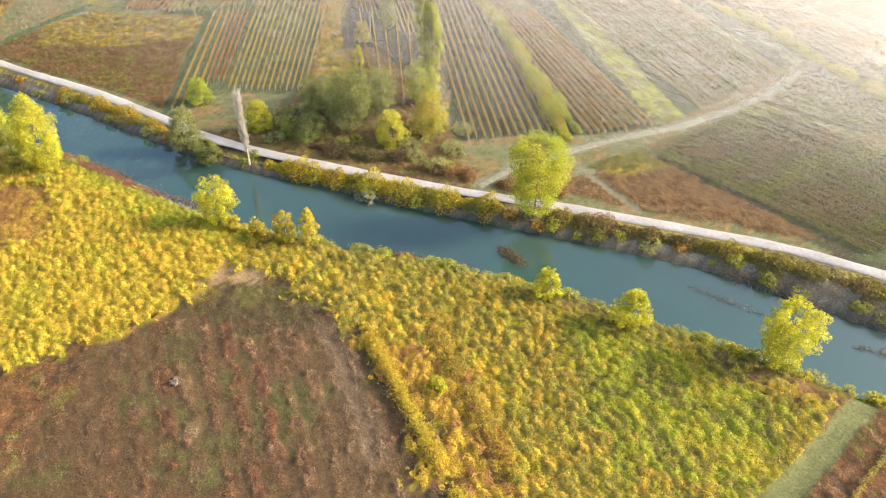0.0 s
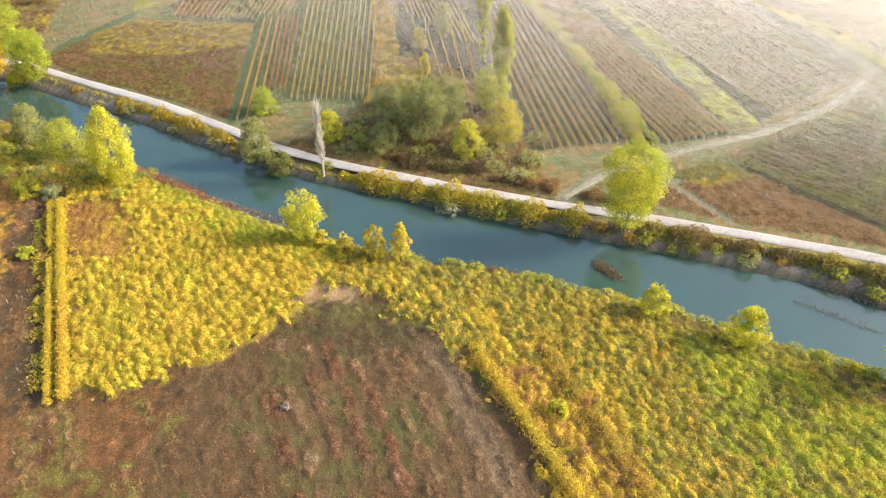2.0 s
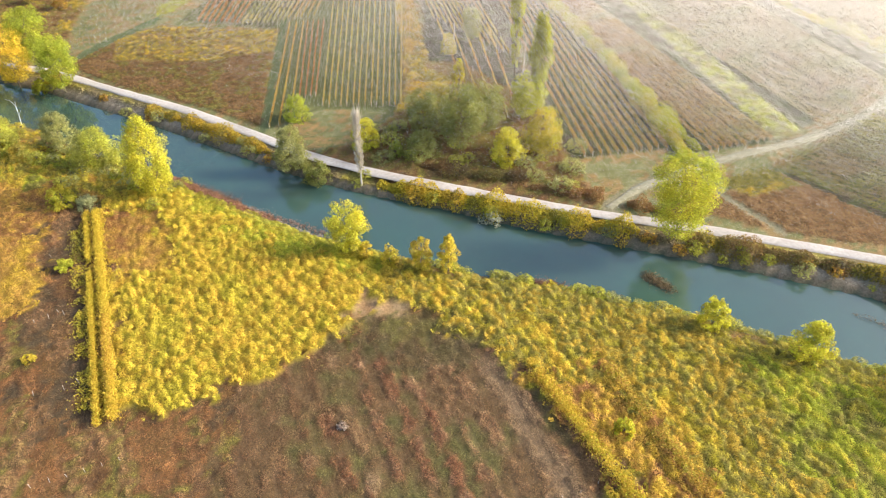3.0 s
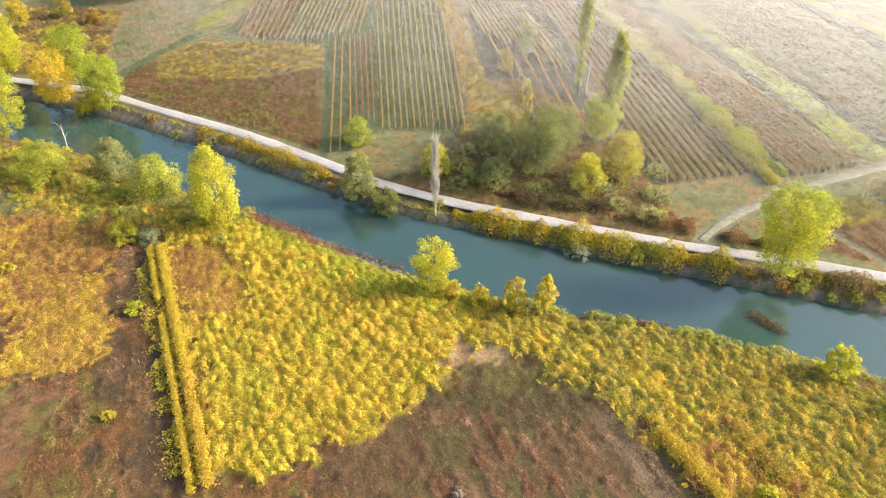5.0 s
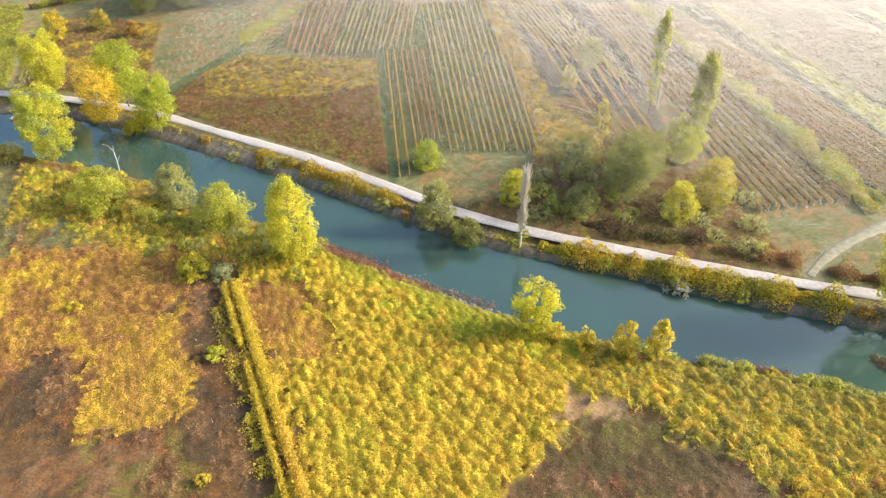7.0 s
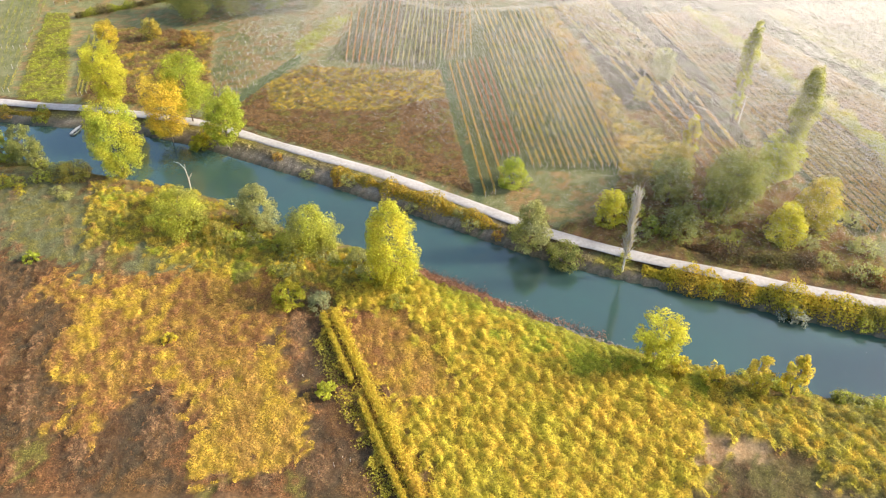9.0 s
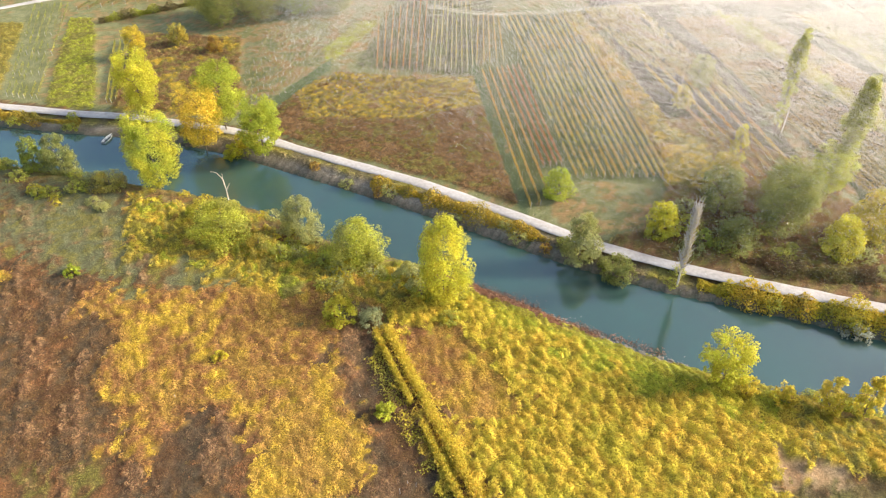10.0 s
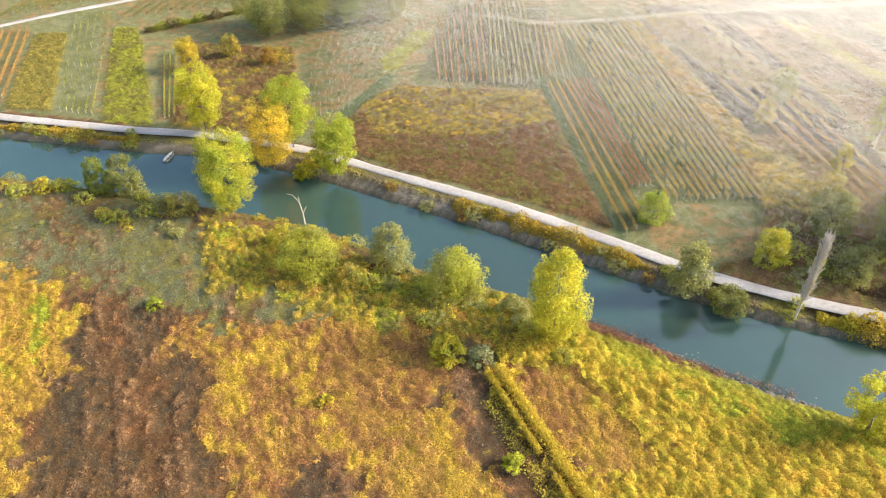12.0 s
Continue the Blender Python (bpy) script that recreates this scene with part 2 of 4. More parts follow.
zone([(-48, 110), (-38, 108), (-39, 103), (-49, 104)], (STRAW, TAN), 0.25, 4)
zone([(-110, 84), (-60, 80), (-52, 40), (-120, 40)], (BROWN, RUSSET, OLIVE, BROWN, RUST, RUSSET), 0.45, 11.0)
zone([(-137, 129), (-121, 131), (-110, 104), (-127, 103)], (ORANGE, GOLD, RUST), 0.8, 13)
zone([(-121, 137), (-113, 138), (-85, 78), (-97, 78), (-111, 104)], (RUSSET, DARK, BROWN, RUSSET), 0.45, 12)
zone([(-171, 152), (-141, 152), (-127, 150), (-120, 135), (-133, 114), (-140, 122), (-137, 108), (-150, 108), (-164, 132)], (GOLD, ORANGE, ORANGE, RUST, ORANGE, GOLD), 0.85, 14)
zone([(-144, 121), (-140, 121), (-136, 108), (-146, 108)], (BROWN, DARK, BROWN), 0.5, 12)
zone([(-193, 162), (-171, 152), (-153, 108), (-184, 108)], (DARK, RUSSET, DARK, RUSSET, BROWN, RUST), 0.7, 12)
zone([(-270, 178), (-201, 166), (-192, 150), (-184, 108), (-270, 108)], (CHART, GOLD, ORANGE, GOLD, LIME), 1.0, 13)
zone([(-400, 290), (-249, 240), (-157, 221), (-66, 168), (2, 143), (93, 113), (400, -60), (400, 900), (-400, 900)], (TURF, MEADOW, TURF, TAN, TURF), 0.15, 1.2)
zone([(-88, 259), (-72, 316), (-48, 316), (-43, 190), (-68, 192), (-80, 180)], (GRASS, TURF, GRASS, TURF), 0.15, 1.0)
zone([(-129, 263), (-118, 330), (-78, 330), (-89, 253)], (GRASS, TURF, SHADED_SOIL, TURF), 0.15, 1.0)
zone([(-41, 330), (-5, 330), (-5, 198), (-37, 224)], (GRASS, SHADED_SOIL, SHADED_SOIL, TURF), 0.2, 1.0)
zone([(2, 164), (30, 170), (40, 168), (62, 174), (114, 216), (110, 345), (-5, 345)], (SHADED_SOIL, GRASS, SHADED_SOIL), 0.2, 0.8)
zone([(54, 156), (93, 188), (150, 130), (96, 103)], (GRASS, SHADED_SOIL, GRASS), 0.25, 1.0)
zone([(97, 189), (125, 221), (200, 190), (155, 138)], (SHADED_SOIL, TURF), 0.2, 0.8)
zone([(-275, 330), (-255, 330), (-222, 236), (-235, 238)], (MEADOW, TURF), 0.2, 2)
zone([(-157, 224), (-145, 244), (-135, 257), (-89, 253), (-81, 181), (-105, 194), (-133, 208)], (RUSSET, TAN, RUSSET, OLIVE, RUSSET), 0.6, 13)
zone([(-146, 243), (-135, 256), (-90, 252), (-88, 235), (-110, 225), (-140, 226)], (TAN, OLIVE, GOLD, OLIVE, RUSSET, GOLD), 0.7, 13)
zone([(-162, 229), (-170, 273), (-156, 302), (-133, 305), (-141, 265), (-147, 238)], (TURF, TAN, MEADOW, TURF), 0.3, 5)
zone([(-198, 231), (-211, 291), (-172, 287), (-160, 228)], (OLIVE, RUSSET, TAN, OLIVE, GOLD), 1.0, 9)
zone([(-64, 167), (-50, 174), (-43, 192), (-38, 225), (-25, 225), (-5, 197), (2, 166), (8, 142), (-20, 150), (-45, 159)], (RUSSET, OLIVE, TAN, RUSSET, OLIVE), 0.9, 8)
zone([(-44, 190), (-30, 188), (-28, 212), (-40, 222)], (GOLD, OLIVE, GOLD), 1.0, 9)
zone([(24, 143), (38, 148), (52, 160), (86, 121), (46, 133)], (RUSSET, TAN, RUSSET), 0.6, 9)
zone([(37, 152), (52, 160), (58, 151), (44, 147)], (OLIVE, OLIVE, GOLD), 0.8, 9)
zone([(-54, 312), (-46, 312), (-36, 226), (-37, 205), (-42, 202), (-45, 240)], (GOLD, OLIVE, ORANGE, GOLD), 1.1, 11)
zone([(-219, 233), (-203, 232), (-226, 290), (-233, 307), (-242, 307)], (OLIVE, LIME, OLIVE, OLIVE), 0.8, 10)
zone([(-251, 242), (-236, 240), (-257, 301), (-268, 301)], (OLIVE, (0.36, 0.29, 0.055), OLIVE), 0.8, 10)
zone([(-138, 262), (-123, 303), (-131, 303), (-141, 276)], (LIME, OLIVE, LIME), 0.8, 8)
zone([(36, 310), (45, 310), (69, 178), (60, 174)], (OLIVE, MEADOW, LIME, OLIVE), 0.6, 6)


WORN, LUSH = (0.22, 0.2, 0.12), (0.1, 0.125, 0.05)
TRACKS = [
    (line_at([(9, 142.5), (16, 150), (32, 159), (49, 167), (66, 173), (90, 187), (115, 210)]), 8.5, 116, 1.3, WORN, "worn grass track climbing between vineyards"),
    (line_at([(35, 151), (40, 142), (46, 133)]), 35, 46, 0.5, WORN, ""),
    (line_at([(-152, 231), (-145, 248), (-138, 263)]), -152, -138, 1.5, LUSH, ""),
    (line_at([(-110, 322), (-83, 311), (-63, 313), (-17, 323.5), (17, 328.5), (60, 333)]), -105, 70, 1.6, WORN, "pale track across the far vineyards"),
    (line_at([(-320, 283), (-285, 309), (-270, 322), (-251, 335)]), -320, -240, 1.4, WORN, "pale gravel track past the far plots"),
    (line_at([(46, 54), (52, 58), (59, 63.5), (66, 70.5), (74, 77)]), 44, 74, 1.4, TURF, ""),
    (line_at([(-90, 262), (-86, 220), (-81, 182)]), -90, -81, 0.5, LUSH, ""),
]


def growth(x, y):
    """Base colour, height of growth and leaves to the square metre at places of the plan."""
    wx, wy = x + 7 * (fbm(x, y, 9, 11) - 0.5) + 4 * (vnoise(x, y, 0.9, 13) - 0.5), y + 7 * (fbm(x, y, 9, 21) - 0.5) + 4 * (vnoise(x, y, 0.9, 23) - 0.5)
    fray = 5 * (vnoise(x, y, 4, 25) - 0.5) + 4 * (vnoise(x, y, 1.9, 26) - 0.5)
    col, high, many = np.zeros((len(x), 3)) + TURF, np.zeros(len(x)) + 0.1, np.zeros(len(x)) + 0.5
    fine = vnoise(x, y, 1.5, 27)
    for k, (poly, colours, h, d) in enumerate(ZONES):
        hit = inside(wx + fray, wy + fray, poly) if k < 18 else inside(x + (wx - x) * 0.3, y + (wy - y) * 0.3, poly)
        if not hit.any():
            continue
        u, v = (x * 0.93 + y * 0.37, (y * 0.93 - x * 0.37) * 0.45) if k < 18 else (x, y)
        f = np.clip((fbm(u[hit], v[hit], 6.5 if k < 18 else 4.0, 31 + k) + 0.3 * (fine[hit] - 0.5) - 0.22) / 0.56, 0, 0.999) * (len(colours) - 1)
        i, c = f.astype(int), np.array(colours)
        col[hit] = c[i] + (c[i + 1] - c[i]) * (f - i)[:, None]
        high[hit], many[hit] = h, d
    nd, fd = (near_y(x) - y) * 0.92, (y - far_y(x)) * 0.92
    dry = (nd > 3) & (high < 0.78)
    su, sv = x[dry] * 0.93 + y[dry] * 0.37, y[dry] * 0.93 - x[dry] * 0.37
    k = smooth(0.5, 0.72, fbm(su, sv * 0.28, 2.4, 51) * 0.75 + 0.25 * vnoise(su, sv, 0.8, 52))
    col[dry] = col[dry] * (1 - 0.75 * k[:, None]) + np.array((0.315, 0.185, 0.088)) * 0.75 * k[:, None]
    high[dry] = high[dry] * (0.8 + 0.9 * k)
    rim = (nd > -1.5) & (nd < 7)
    k = smooth(9, 2, nd)[rim, None] * 0.5
    col[rim] = col[rim] * (1 - k) + np.array(OLIVE) * k
    rows = inside(wx + 1.3 * fray, wy - fray, [(-64, 88), (-46, 100), (-24, 99), (-17, 92), (-6, 66), (6, 46), (-70, 40)])
    rx, ry = x[rows], y[rows]
    lane = (rx * 0.929 + ry * 0.369 + 2.0 * fbm(rx, ry, 9, 15) + 0.9 * vnoise(rx, ry, 1.6, 12)) / 4.1
    k = smooth(0.25, 0.8, 0.5 + 0.5 * np.sin(6.2832 * lane) + 1.5 * (fbm(rx, ry, 3.5, 19) - 0.5))
    k = (k * (0.35 + 0.65 * smooth(-62, -42, rx + 6 * (fbm(rx, ry, 12, 16) - 0.5))))[:, None]
    k = k * (0.25 + 0.75 * smooth(0.3, 0.62, fbm(rx, ry, 2.6, 20)))[:, None]
    moss = smooth(0.48, 0.74, fbm(rx, ry, 6, 17))[:, None]
    gap = np.array((0.175, 0.11, 0.051)) * (1 - moss) + np.array((0.15, 0.135, 0.046)) * moss
    own = lattice(np.floor(lane), np.floor(lane) * 0, 14)[:, None]
    tuft = np.array((0.23, 0.1, 0.05)) * (1 - own) + np.array((0.27, 0.17, 0.085)) * own
    tuft = tuft + np.array((0.09, 0.075, 0.048)) * smooth(0.52, 0.8, fbm(rx, ry, 3, 18))[:, None]
    pale = (smooth(3.2, 1.2, np.abs(rx * 0.929 + ry * 0.369 - 14.2 + 2.5 * (fbm(rx, ry, 7, 13) - 0.5))) * smooth(60, 66, ry) * smooth(97, 92, ry))[:, None]
    col[rows] = (gap * (1 - k) + tuft * k) * (1 - pale) + np.array((0.25, 0.17, 0.095)) * pale
    high[rows], many[rows] = 0.25 + 0.3 * k[:, 0] + 0.3 * vnoise(rx, ry, 1.3, 11), 10 + 5 * k[:, 0]
    dim = inside(wx + 2 * fray, wy + fray, [(-52, 96), (-47, 103), (-38, 106), (-24, 103), (-19, 97), (-26, 94), (-38, 92)])
    col[dim], high[dim] = col[dim] * 0.4 + np.array((0.115, 0.098, 0.042)) * 0.6, 0.6
    bank = (fd > 0) & (y < road_y(x) - 1.5)
    f = smooth(0.35, 0.65, fbm(x, y, 6, 5))[bank, None]
    lip = smooth(0.35, 0.75, (fd / np.maximum((road_y(x) - far_y(x)) * 0.92 - 1.4, 1))[bank] + 0.5 * (fbm(x, y, 5, 6)[bank] - 0.5) + 0.5 * (smooth(-85, -50, x) * smooth(35, 5, x))[bank])[:, None]
    brush = np.array((0.3, 0.235, 0.12)) * (1 - f) + np.array((0.43, 0.36, 0.075)) * f
    col[bank] = np.array((0.36, 0.3, 0.215)) * (1 - lip) + brush * lip
    high[bank], many[bank] = 0.35 + 0.9 * lip[:, 0], 6 + 9 * lip[:, 0]
    high *= smooth(2.2, 5.0, np.abs(y - road_y(x)))
    for mid, lo, hi, half, colour, _ in TRACKS:
        slope = (mid(x + 1) - mid(x - 1)) / 2
        on = (x > lo - 1) & (x < hi + 1) & (np.abs(y - mid(x)) / np.sqrt(1 + slope**2) < half + 0.7)
        col[on], high[on], many[on] = colour, 0.05, 2.0
    reedy = (nd > -0.6) & (nd < 4.5 + 4 * (fbm(x, y, 5, 28) - 0.5)) & (x > -101) & (x < -77)
    col[reedy], high[reedy], many[reedy] = np.array((0.24, 0.12, 0.065)), 0.8, 13
    stony = (nd > -0.6) & (nd < 1.6) & (x >= -77) & (x < -50)
    col[stony], high[stony], many[stony] = np.array((0.16, 0.13, 0.085)), 0.15, 3
    shore = (fd > -0.5) & (fd < 1.6)
    col[shore], many[shore] = (0.2, 0.16, 0.11), 0.3
    bed = (nd < 0.2) & (fd < 0.2)
    col[bed], high[bed], many[bed] = (0.09, 0.1, 0.06), 0, 0
    return col, high, many


def mound(x, y):
    """Rounded tussocks of overgrown vines, loosely set along the old rows; 0 in the creases to about 1.5 on the tops."""
    u, v = (x * 0.918 + y * 0.397) / 1.5, (y * 0.918 - x * 0.397) / 1.9
    u = u + 0.5 * (vnoise(x, y, 4.0, 43) - 0.5)
    iu, iv = np.floor(u), np.floor(v)
    top = np.zeros(np.shape(x))
    for p in (-1, 0, 1):
        for q in (-1, 0, 1):
            a, b = iu + p, iv + q
            du, dv = u - a - 0.5 - 0.7 * (lattice(a, b, 44) - 0.5), v - b - 0.5 - 0.7 * (lattice(a, b, 45) - 0.5)
            top = np.maximum(top, np.sqrt(np.clip(1 - (du * du + dv * dv) / 0.62, 0, 1)) * (0.45 + 0.75 * lattice(a, b, 46)))
    return top + 0.35 * vnoise(x, y, 0.9, 42)


def land(x, y):
    """Height of the bare ground."""
    nd, fd, rd = (near_y(x) - y) * 0.92, (y - far_y(x)) * 0.92, (y - road_y(x)) * 0.92
    z = 0.5 * (fbm(x, y, 40, 3) - 0.5) * smooth(0, 15, np.maximum(nd, rd)) + 0.12 * (fbm(x, y, 5, 4) - 0.5) * smooth(3, 6, np.abs(rd))
    low = np.where(nd > -3, -5.2 + 2.2 * smooth(-3, 0.2, nd) + 2.4 * smooth(0, 5, nd) + 0.6 * smooth(5, 14, nd), -5.2)
    top = -5.2 + 2.0 * smooth(-3, -0.2, fd) + 0.6 * smooth(-0.2, 0.4, fd) + 2.6 * np.clip((fd - 0.3) / 5.6, 0, 1)
    return z + np.where(fd > -4, top, low)


# ---- ground: one sheet to the horizon ----
def axis(lo, hi, step, far):
    out = [far * k for k in (0.05, 0.12, 0.3, 0.6, 1.0)]
    return np.r_[[lo - v for v in out[::-1]], np.arange(lo, hi + 0.1, step), [hi + v for v in out]]


gx, gy = axis(-340, 240, 1.1, 3000), axis(-40, 400, 1.1, 3000)
X, Y = [a.ravel() for a in np.meshgrid(gx, gy)]
col, high, many = growth(X, Y)
Z = land(X, Y) + high * 0.55 * mound(X, Y)
far_out = (X < -345) | (X > 245) | (Y > 405) | (Y < -44)
Z[far_out] = np.where((Y > near_y(X)) & (Y < far_y(X)), -5.2, 0)[far_out]
nx, ny = len(gx), len(gy)
idx = np.arange(nx * ny).reshape(ny, nx)
faces = np.stack([idx[:-1, :-1], idx[:-1, 1:], idx[1:, 1:], idx[1:, :-1]], -1).reshape(-1, 4)
# tint darkened under dense growth: shade between leaves put into the ground colour
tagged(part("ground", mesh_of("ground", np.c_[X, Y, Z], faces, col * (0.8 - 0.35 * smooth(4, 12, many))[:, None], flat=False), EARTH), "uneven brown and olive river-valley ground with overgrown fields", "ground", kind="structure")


def ribbon(name, mid, half, z, lo, hi, material, label, category, step=2.0, wob=0.25, crown=0.06, follow=False):
    """A strip that follows a line y over x, with uneven edges."""
    xs = np.arange(lo, hi, step)
    ys = mid(xs)
    sl = np.gradient(ys, xs)
    nrm = np.stack([-sl, np.ones_like(sl)], 1) / np.sqrt(1 + sl**2)[:, None]
    rows = []
    for k in (-1, -0.93, -0.35, 0, 0.35, 0.93, 1):
        w = half + (wob * (vnoise(xs, xs * 0 + k, 4, 9) - 0.5) * 2 if abs(k) > 0.9 else 0)
        p = np.stack([xs, ys], 1) + nrm * (k * w)[:, None] if isinstance(w, np.ndarray) else np.stack([xs, ys], 1) + nrm * (k * w)
        rows.append(np.c_[p, np.full(len(xs), z + crown * (1 - k * k) - (0.14 if abs(k) == 1 else 0))])
    v = np.stack(rows, 1)
    if follow:
        v[..., 2] += land(v[..., 0], v[..., 1])
    n, m = v.shape[:2]
    i = np.arange(n * m).reshape(n, m)
    f = np.stack([i[:-1, :-1], i[1:, :-1], i[1:, 1:], i[:-1, 1:]], -1).reshape(-1, 4)
    return tagged(part(name, mesh_of(name, v.reshape(-1, 3), f, flat=False), material), label, category, kind="structure")


ribbon("road", road_y, 1.7, 0.08, -420, 260, GRAVEL, "pale limestone gravel road along the river bank", "road")
xs = np.arange(-900, 600, 4.0)
v = np.r_[np.c_[xs, near_y(xs) - 8, xs * 0 + WATER_Z], np.c_[xs, far_y(xs) + 4, xs * 0 + WATER_Z]]
i = np.arange(len(xs) - 1)
tagged(part("water", mesh_of("water", v, np.stack([i, i + 1, i + 1 + len(xs), i + len(xs)], 1)), WATER), "calm teal river between overgrown banks", "river", kind="structure")

def on_near_side(x, y):
    """The overgrown fields between the near bank and the flight line."""
    return (y < near_y(x) - 0.3) & (y > 50 + 0.45 * np.maximum(0, -x - 70)) & (x > -205 - 0.55 * (y - 105))


# ---- low growth: brambles, wild vine, weeds and grass, as a cover of small leaves ----
def cover(name, lo_x, hi_x, lo_y, hi_y, dense, size, material, label, seed, keep):
    r = np.random.default_rng(seed)
    n = int((hi_x - lo_x) * (hi_y - lo_y) * 32 * dense)
    x, y = r.uniform(lo_x, hi_x, n), r.uniform(lo_y, hi_y, n)
    ok = keep(x, y) & (np.abs(y - road_y(x)) > 2.1)
    x, y = x[ok], y[ok]
    n = len(x)
    c, h, d = growth(x, y)
    ok = r.uniform(0, 16, n) < d * (0.25 + 0.75 * smooth(0.2, 0.7, mound(x, y) * 0.6 + 0.4 * vnoise(x, y, 0.8, 61)))
    x, y, c, h = x[ok], y[ok], c[ok], h[ok]
    m = mound(x, y)
    z = land(x, y) + h * (0.75 * m + r.uniform(-0.1, 0.22, len(x)))
    shade = (0.78 + 0.4 * vnoise(x, y, 0.7, 63) + 0.25 * (vnoise(x, y, 2.6, 64) - 0.5))[:, None] * r.uniform(0.9, 1.12, (len(x), 1))
    gx, gy = ((mound(x + p, y + q) - mound(x - p, y - q)) / 0.6 * h * 0.75 for p, q in ((0.3, 0), (0, 0.3)))
    face = np.c_[-gx, -gy, np.ones(len(x))] * 3.6
    sz = size * r.uniform(0.6, 1.35, len(x)) * np.clip(0.6 + 0.45 * h, 0.5, 1.1)
    part_ob = part(name, leaf_mesh(name, np.c_[x, y, z], sz, c * shade, 0.1, 0.3, seed, face, 3), material)
    return tagged(part_ob, label, "undergrowth", kind="stuff")


cover("wild_vine_thicket", -115, -35, 40, 160, 1.9, 0.29, BRUSH, "golden yellow and green overgrown vine thicket", 1, on_near_side)
cover("bramble_thicket", -35, 110, 36, 128, 1.9, 0.29, BRUSH, "olive and yellow bramble thicket on the bank", 2, on_near_side)
cover("autumn_weed_field", -265, -115, 100, 225, 1.6, 0.3, BRUSH, "orange and russet abandoned field with weeds", 3, on_near_side)
cover("bank_scrub", -300, 140, 60, 262, 1.0, 0.45, BRUSH, "yellowish scrub on the steep river bank", 4, lambda x, y: (y > far_y(x) + 0.8) & (y < road_y(x)))
cover("fallow_growth", -290, 140, 112, 330, 0.7, 0.5, BRUSH, "bronze and olive fallow growth between vineyards", 5, lambda x, y: y > road_y(x))


# ---- vineyards: each row a thing with leaves and its end posts ----
def post_mesh(h=1.7, r=0.07):
    bm = bmesh.new()
    tube(bm, (0, 0, -0.2), (0, 0, h), r, r * 0.85, 6)
    me = bpy.data.meshes.new("post")
    bm.to_mesh(me)
    bm.free()
    me.materials.append(POST)
    return me


ROW_POST = post_mesh()


def vine_row(a, b, colours, group, label, seed, height=1.35, wide=0.24, per=48, posts=(0.0,), thin=0.0, size=0.25):
    r = np.random.default_rng(seed)
    a, b = np.array(a, float), np.array(b, float)
    ln = np.linalg.norm(b - a)
    ob = thing("vine_row", a[0], a[1], float(land(a[:1], a[1:])[0]), label, "vine row", group)
    n = int(ln * per)
    k = r.random(n)
    gap = vnoise(k * ln, np.full(n, seed * 3.1), 3.0, 71)
    k, gap = k[gap > thin], gap[gap > thin]
    p = a + (b - a) * k[:, None]
    side = np.array([-(b - a)[1], (b - a)[0]]) / ln
    top = height * (0.9 + 0.2 * vnoise(k * ln, np.full(len(k), seed * 1.7), 1.3, 72))
    up = 1 - r.random(len(k)) ** 1.6 * 0.85
    off = r.normal(size=len(k)) * wide * 0.42 * (1.15 - 0.4 * up)
    p = p + side * off[:, None]
    z = land(p[:, 0], p[:, 1]) + top * up
    f = np.clip((0.6 * vnoise(k * ln, np.full(len(k), seed * 1.0), 6.0, 73) + 0.4 * r.random(len(k)) - 0.1) / 0.8, 0, 0.999) * (len(colours) - 1)
    i, c = f.astype(int), np.array(colours)
    tint = (c[i] + (c[i + 1] - c[i]) * (f - i)[:, None]) * r.uniform(0.85, 1.15, (len(k), 1))
    at = np.c_[p, z] - np.array(ob.location)
    part("foliage", leaf_mesh("foliage", at, size * r.uniform(0.7, 1.3, len(k)), tint, 0.4, 0.6, seed, None, 3), VINE, ob)
    for q in posts:
        s = a + (b - a) * q
        po = part("post", ROW_POST, POST, ob)
        po.location = (s[0] - a[0], s[1] - a[1], float(land(s[:1], s[1:])[0]) - ob.location[2])
        po.rotation_euler = (r.normal() * 0.05, r.normal() * 0.05, 0)
    return ob


V_RED, V_ORANGE, V_YELLOW, V_GREEN, V_BROWN, V_PALE = (0.33, 0.15, 0.055), (0.42, 0.25, 0.075), (0.46, 0.36, 0.075), (0.2, 0.235, 0.06), (0.29, 0.185, 0.085), (0.33, 0.27, 0.12)


def block(near_a, near_b, far_a, far_b, count, colours, group, label, seed, **how):
    """Parallel rows between two lines of ends."""
    na, nb, fa, fb = (np.array(p, float) for p in (near_a, near_b, far_a, far_b))
    for k in range(count):
        q = k / max(1, count - 1)
        j = np.random.default_rng(seed * 100 + k).normal(size=2) * 0.4
        vine_row(na + (nb - na) * q + j * (0.2, 1), fa + (fb - fa) * q, colours, group, label, seed * 100 + k, **how)


block((-79, 180), (-74.2, 184), (-87, 258), (-82.2, 259.5), 3, (V_YELLOW, V_ORANGE, V_ORANGE), "rows of the red vineyard plot", "yellow-orange vine row beside a fallow field", 1)
block((-73.8, 199), (-69, 200), (-80.6, 260), (-75, 262), 4, (V_ORANGE, V_RED, V_RED), "rows of the red vineyard plot", "reddish autumn vine row with a pale end post", 2)
block((-66, 194), (-43, 193), (-76.5, 309), (-48.5, 309), 14, (V_GREEN, V_ORANGE, V_YELLOW, V_GREEN), "rows of the vineyard by the yellow strip", "thin orange and green vine row on turf", 3, thin=0.2)
block((-21.5, 189), (-9, 186), (-33, 262), (-14.5, 258), 5, (V_ORANGE, V_YELLOW, V_RED, V_ORANGE), "orange rows beside the grove", "widely spaced orange vine row on turf", 20, thin=0.15)
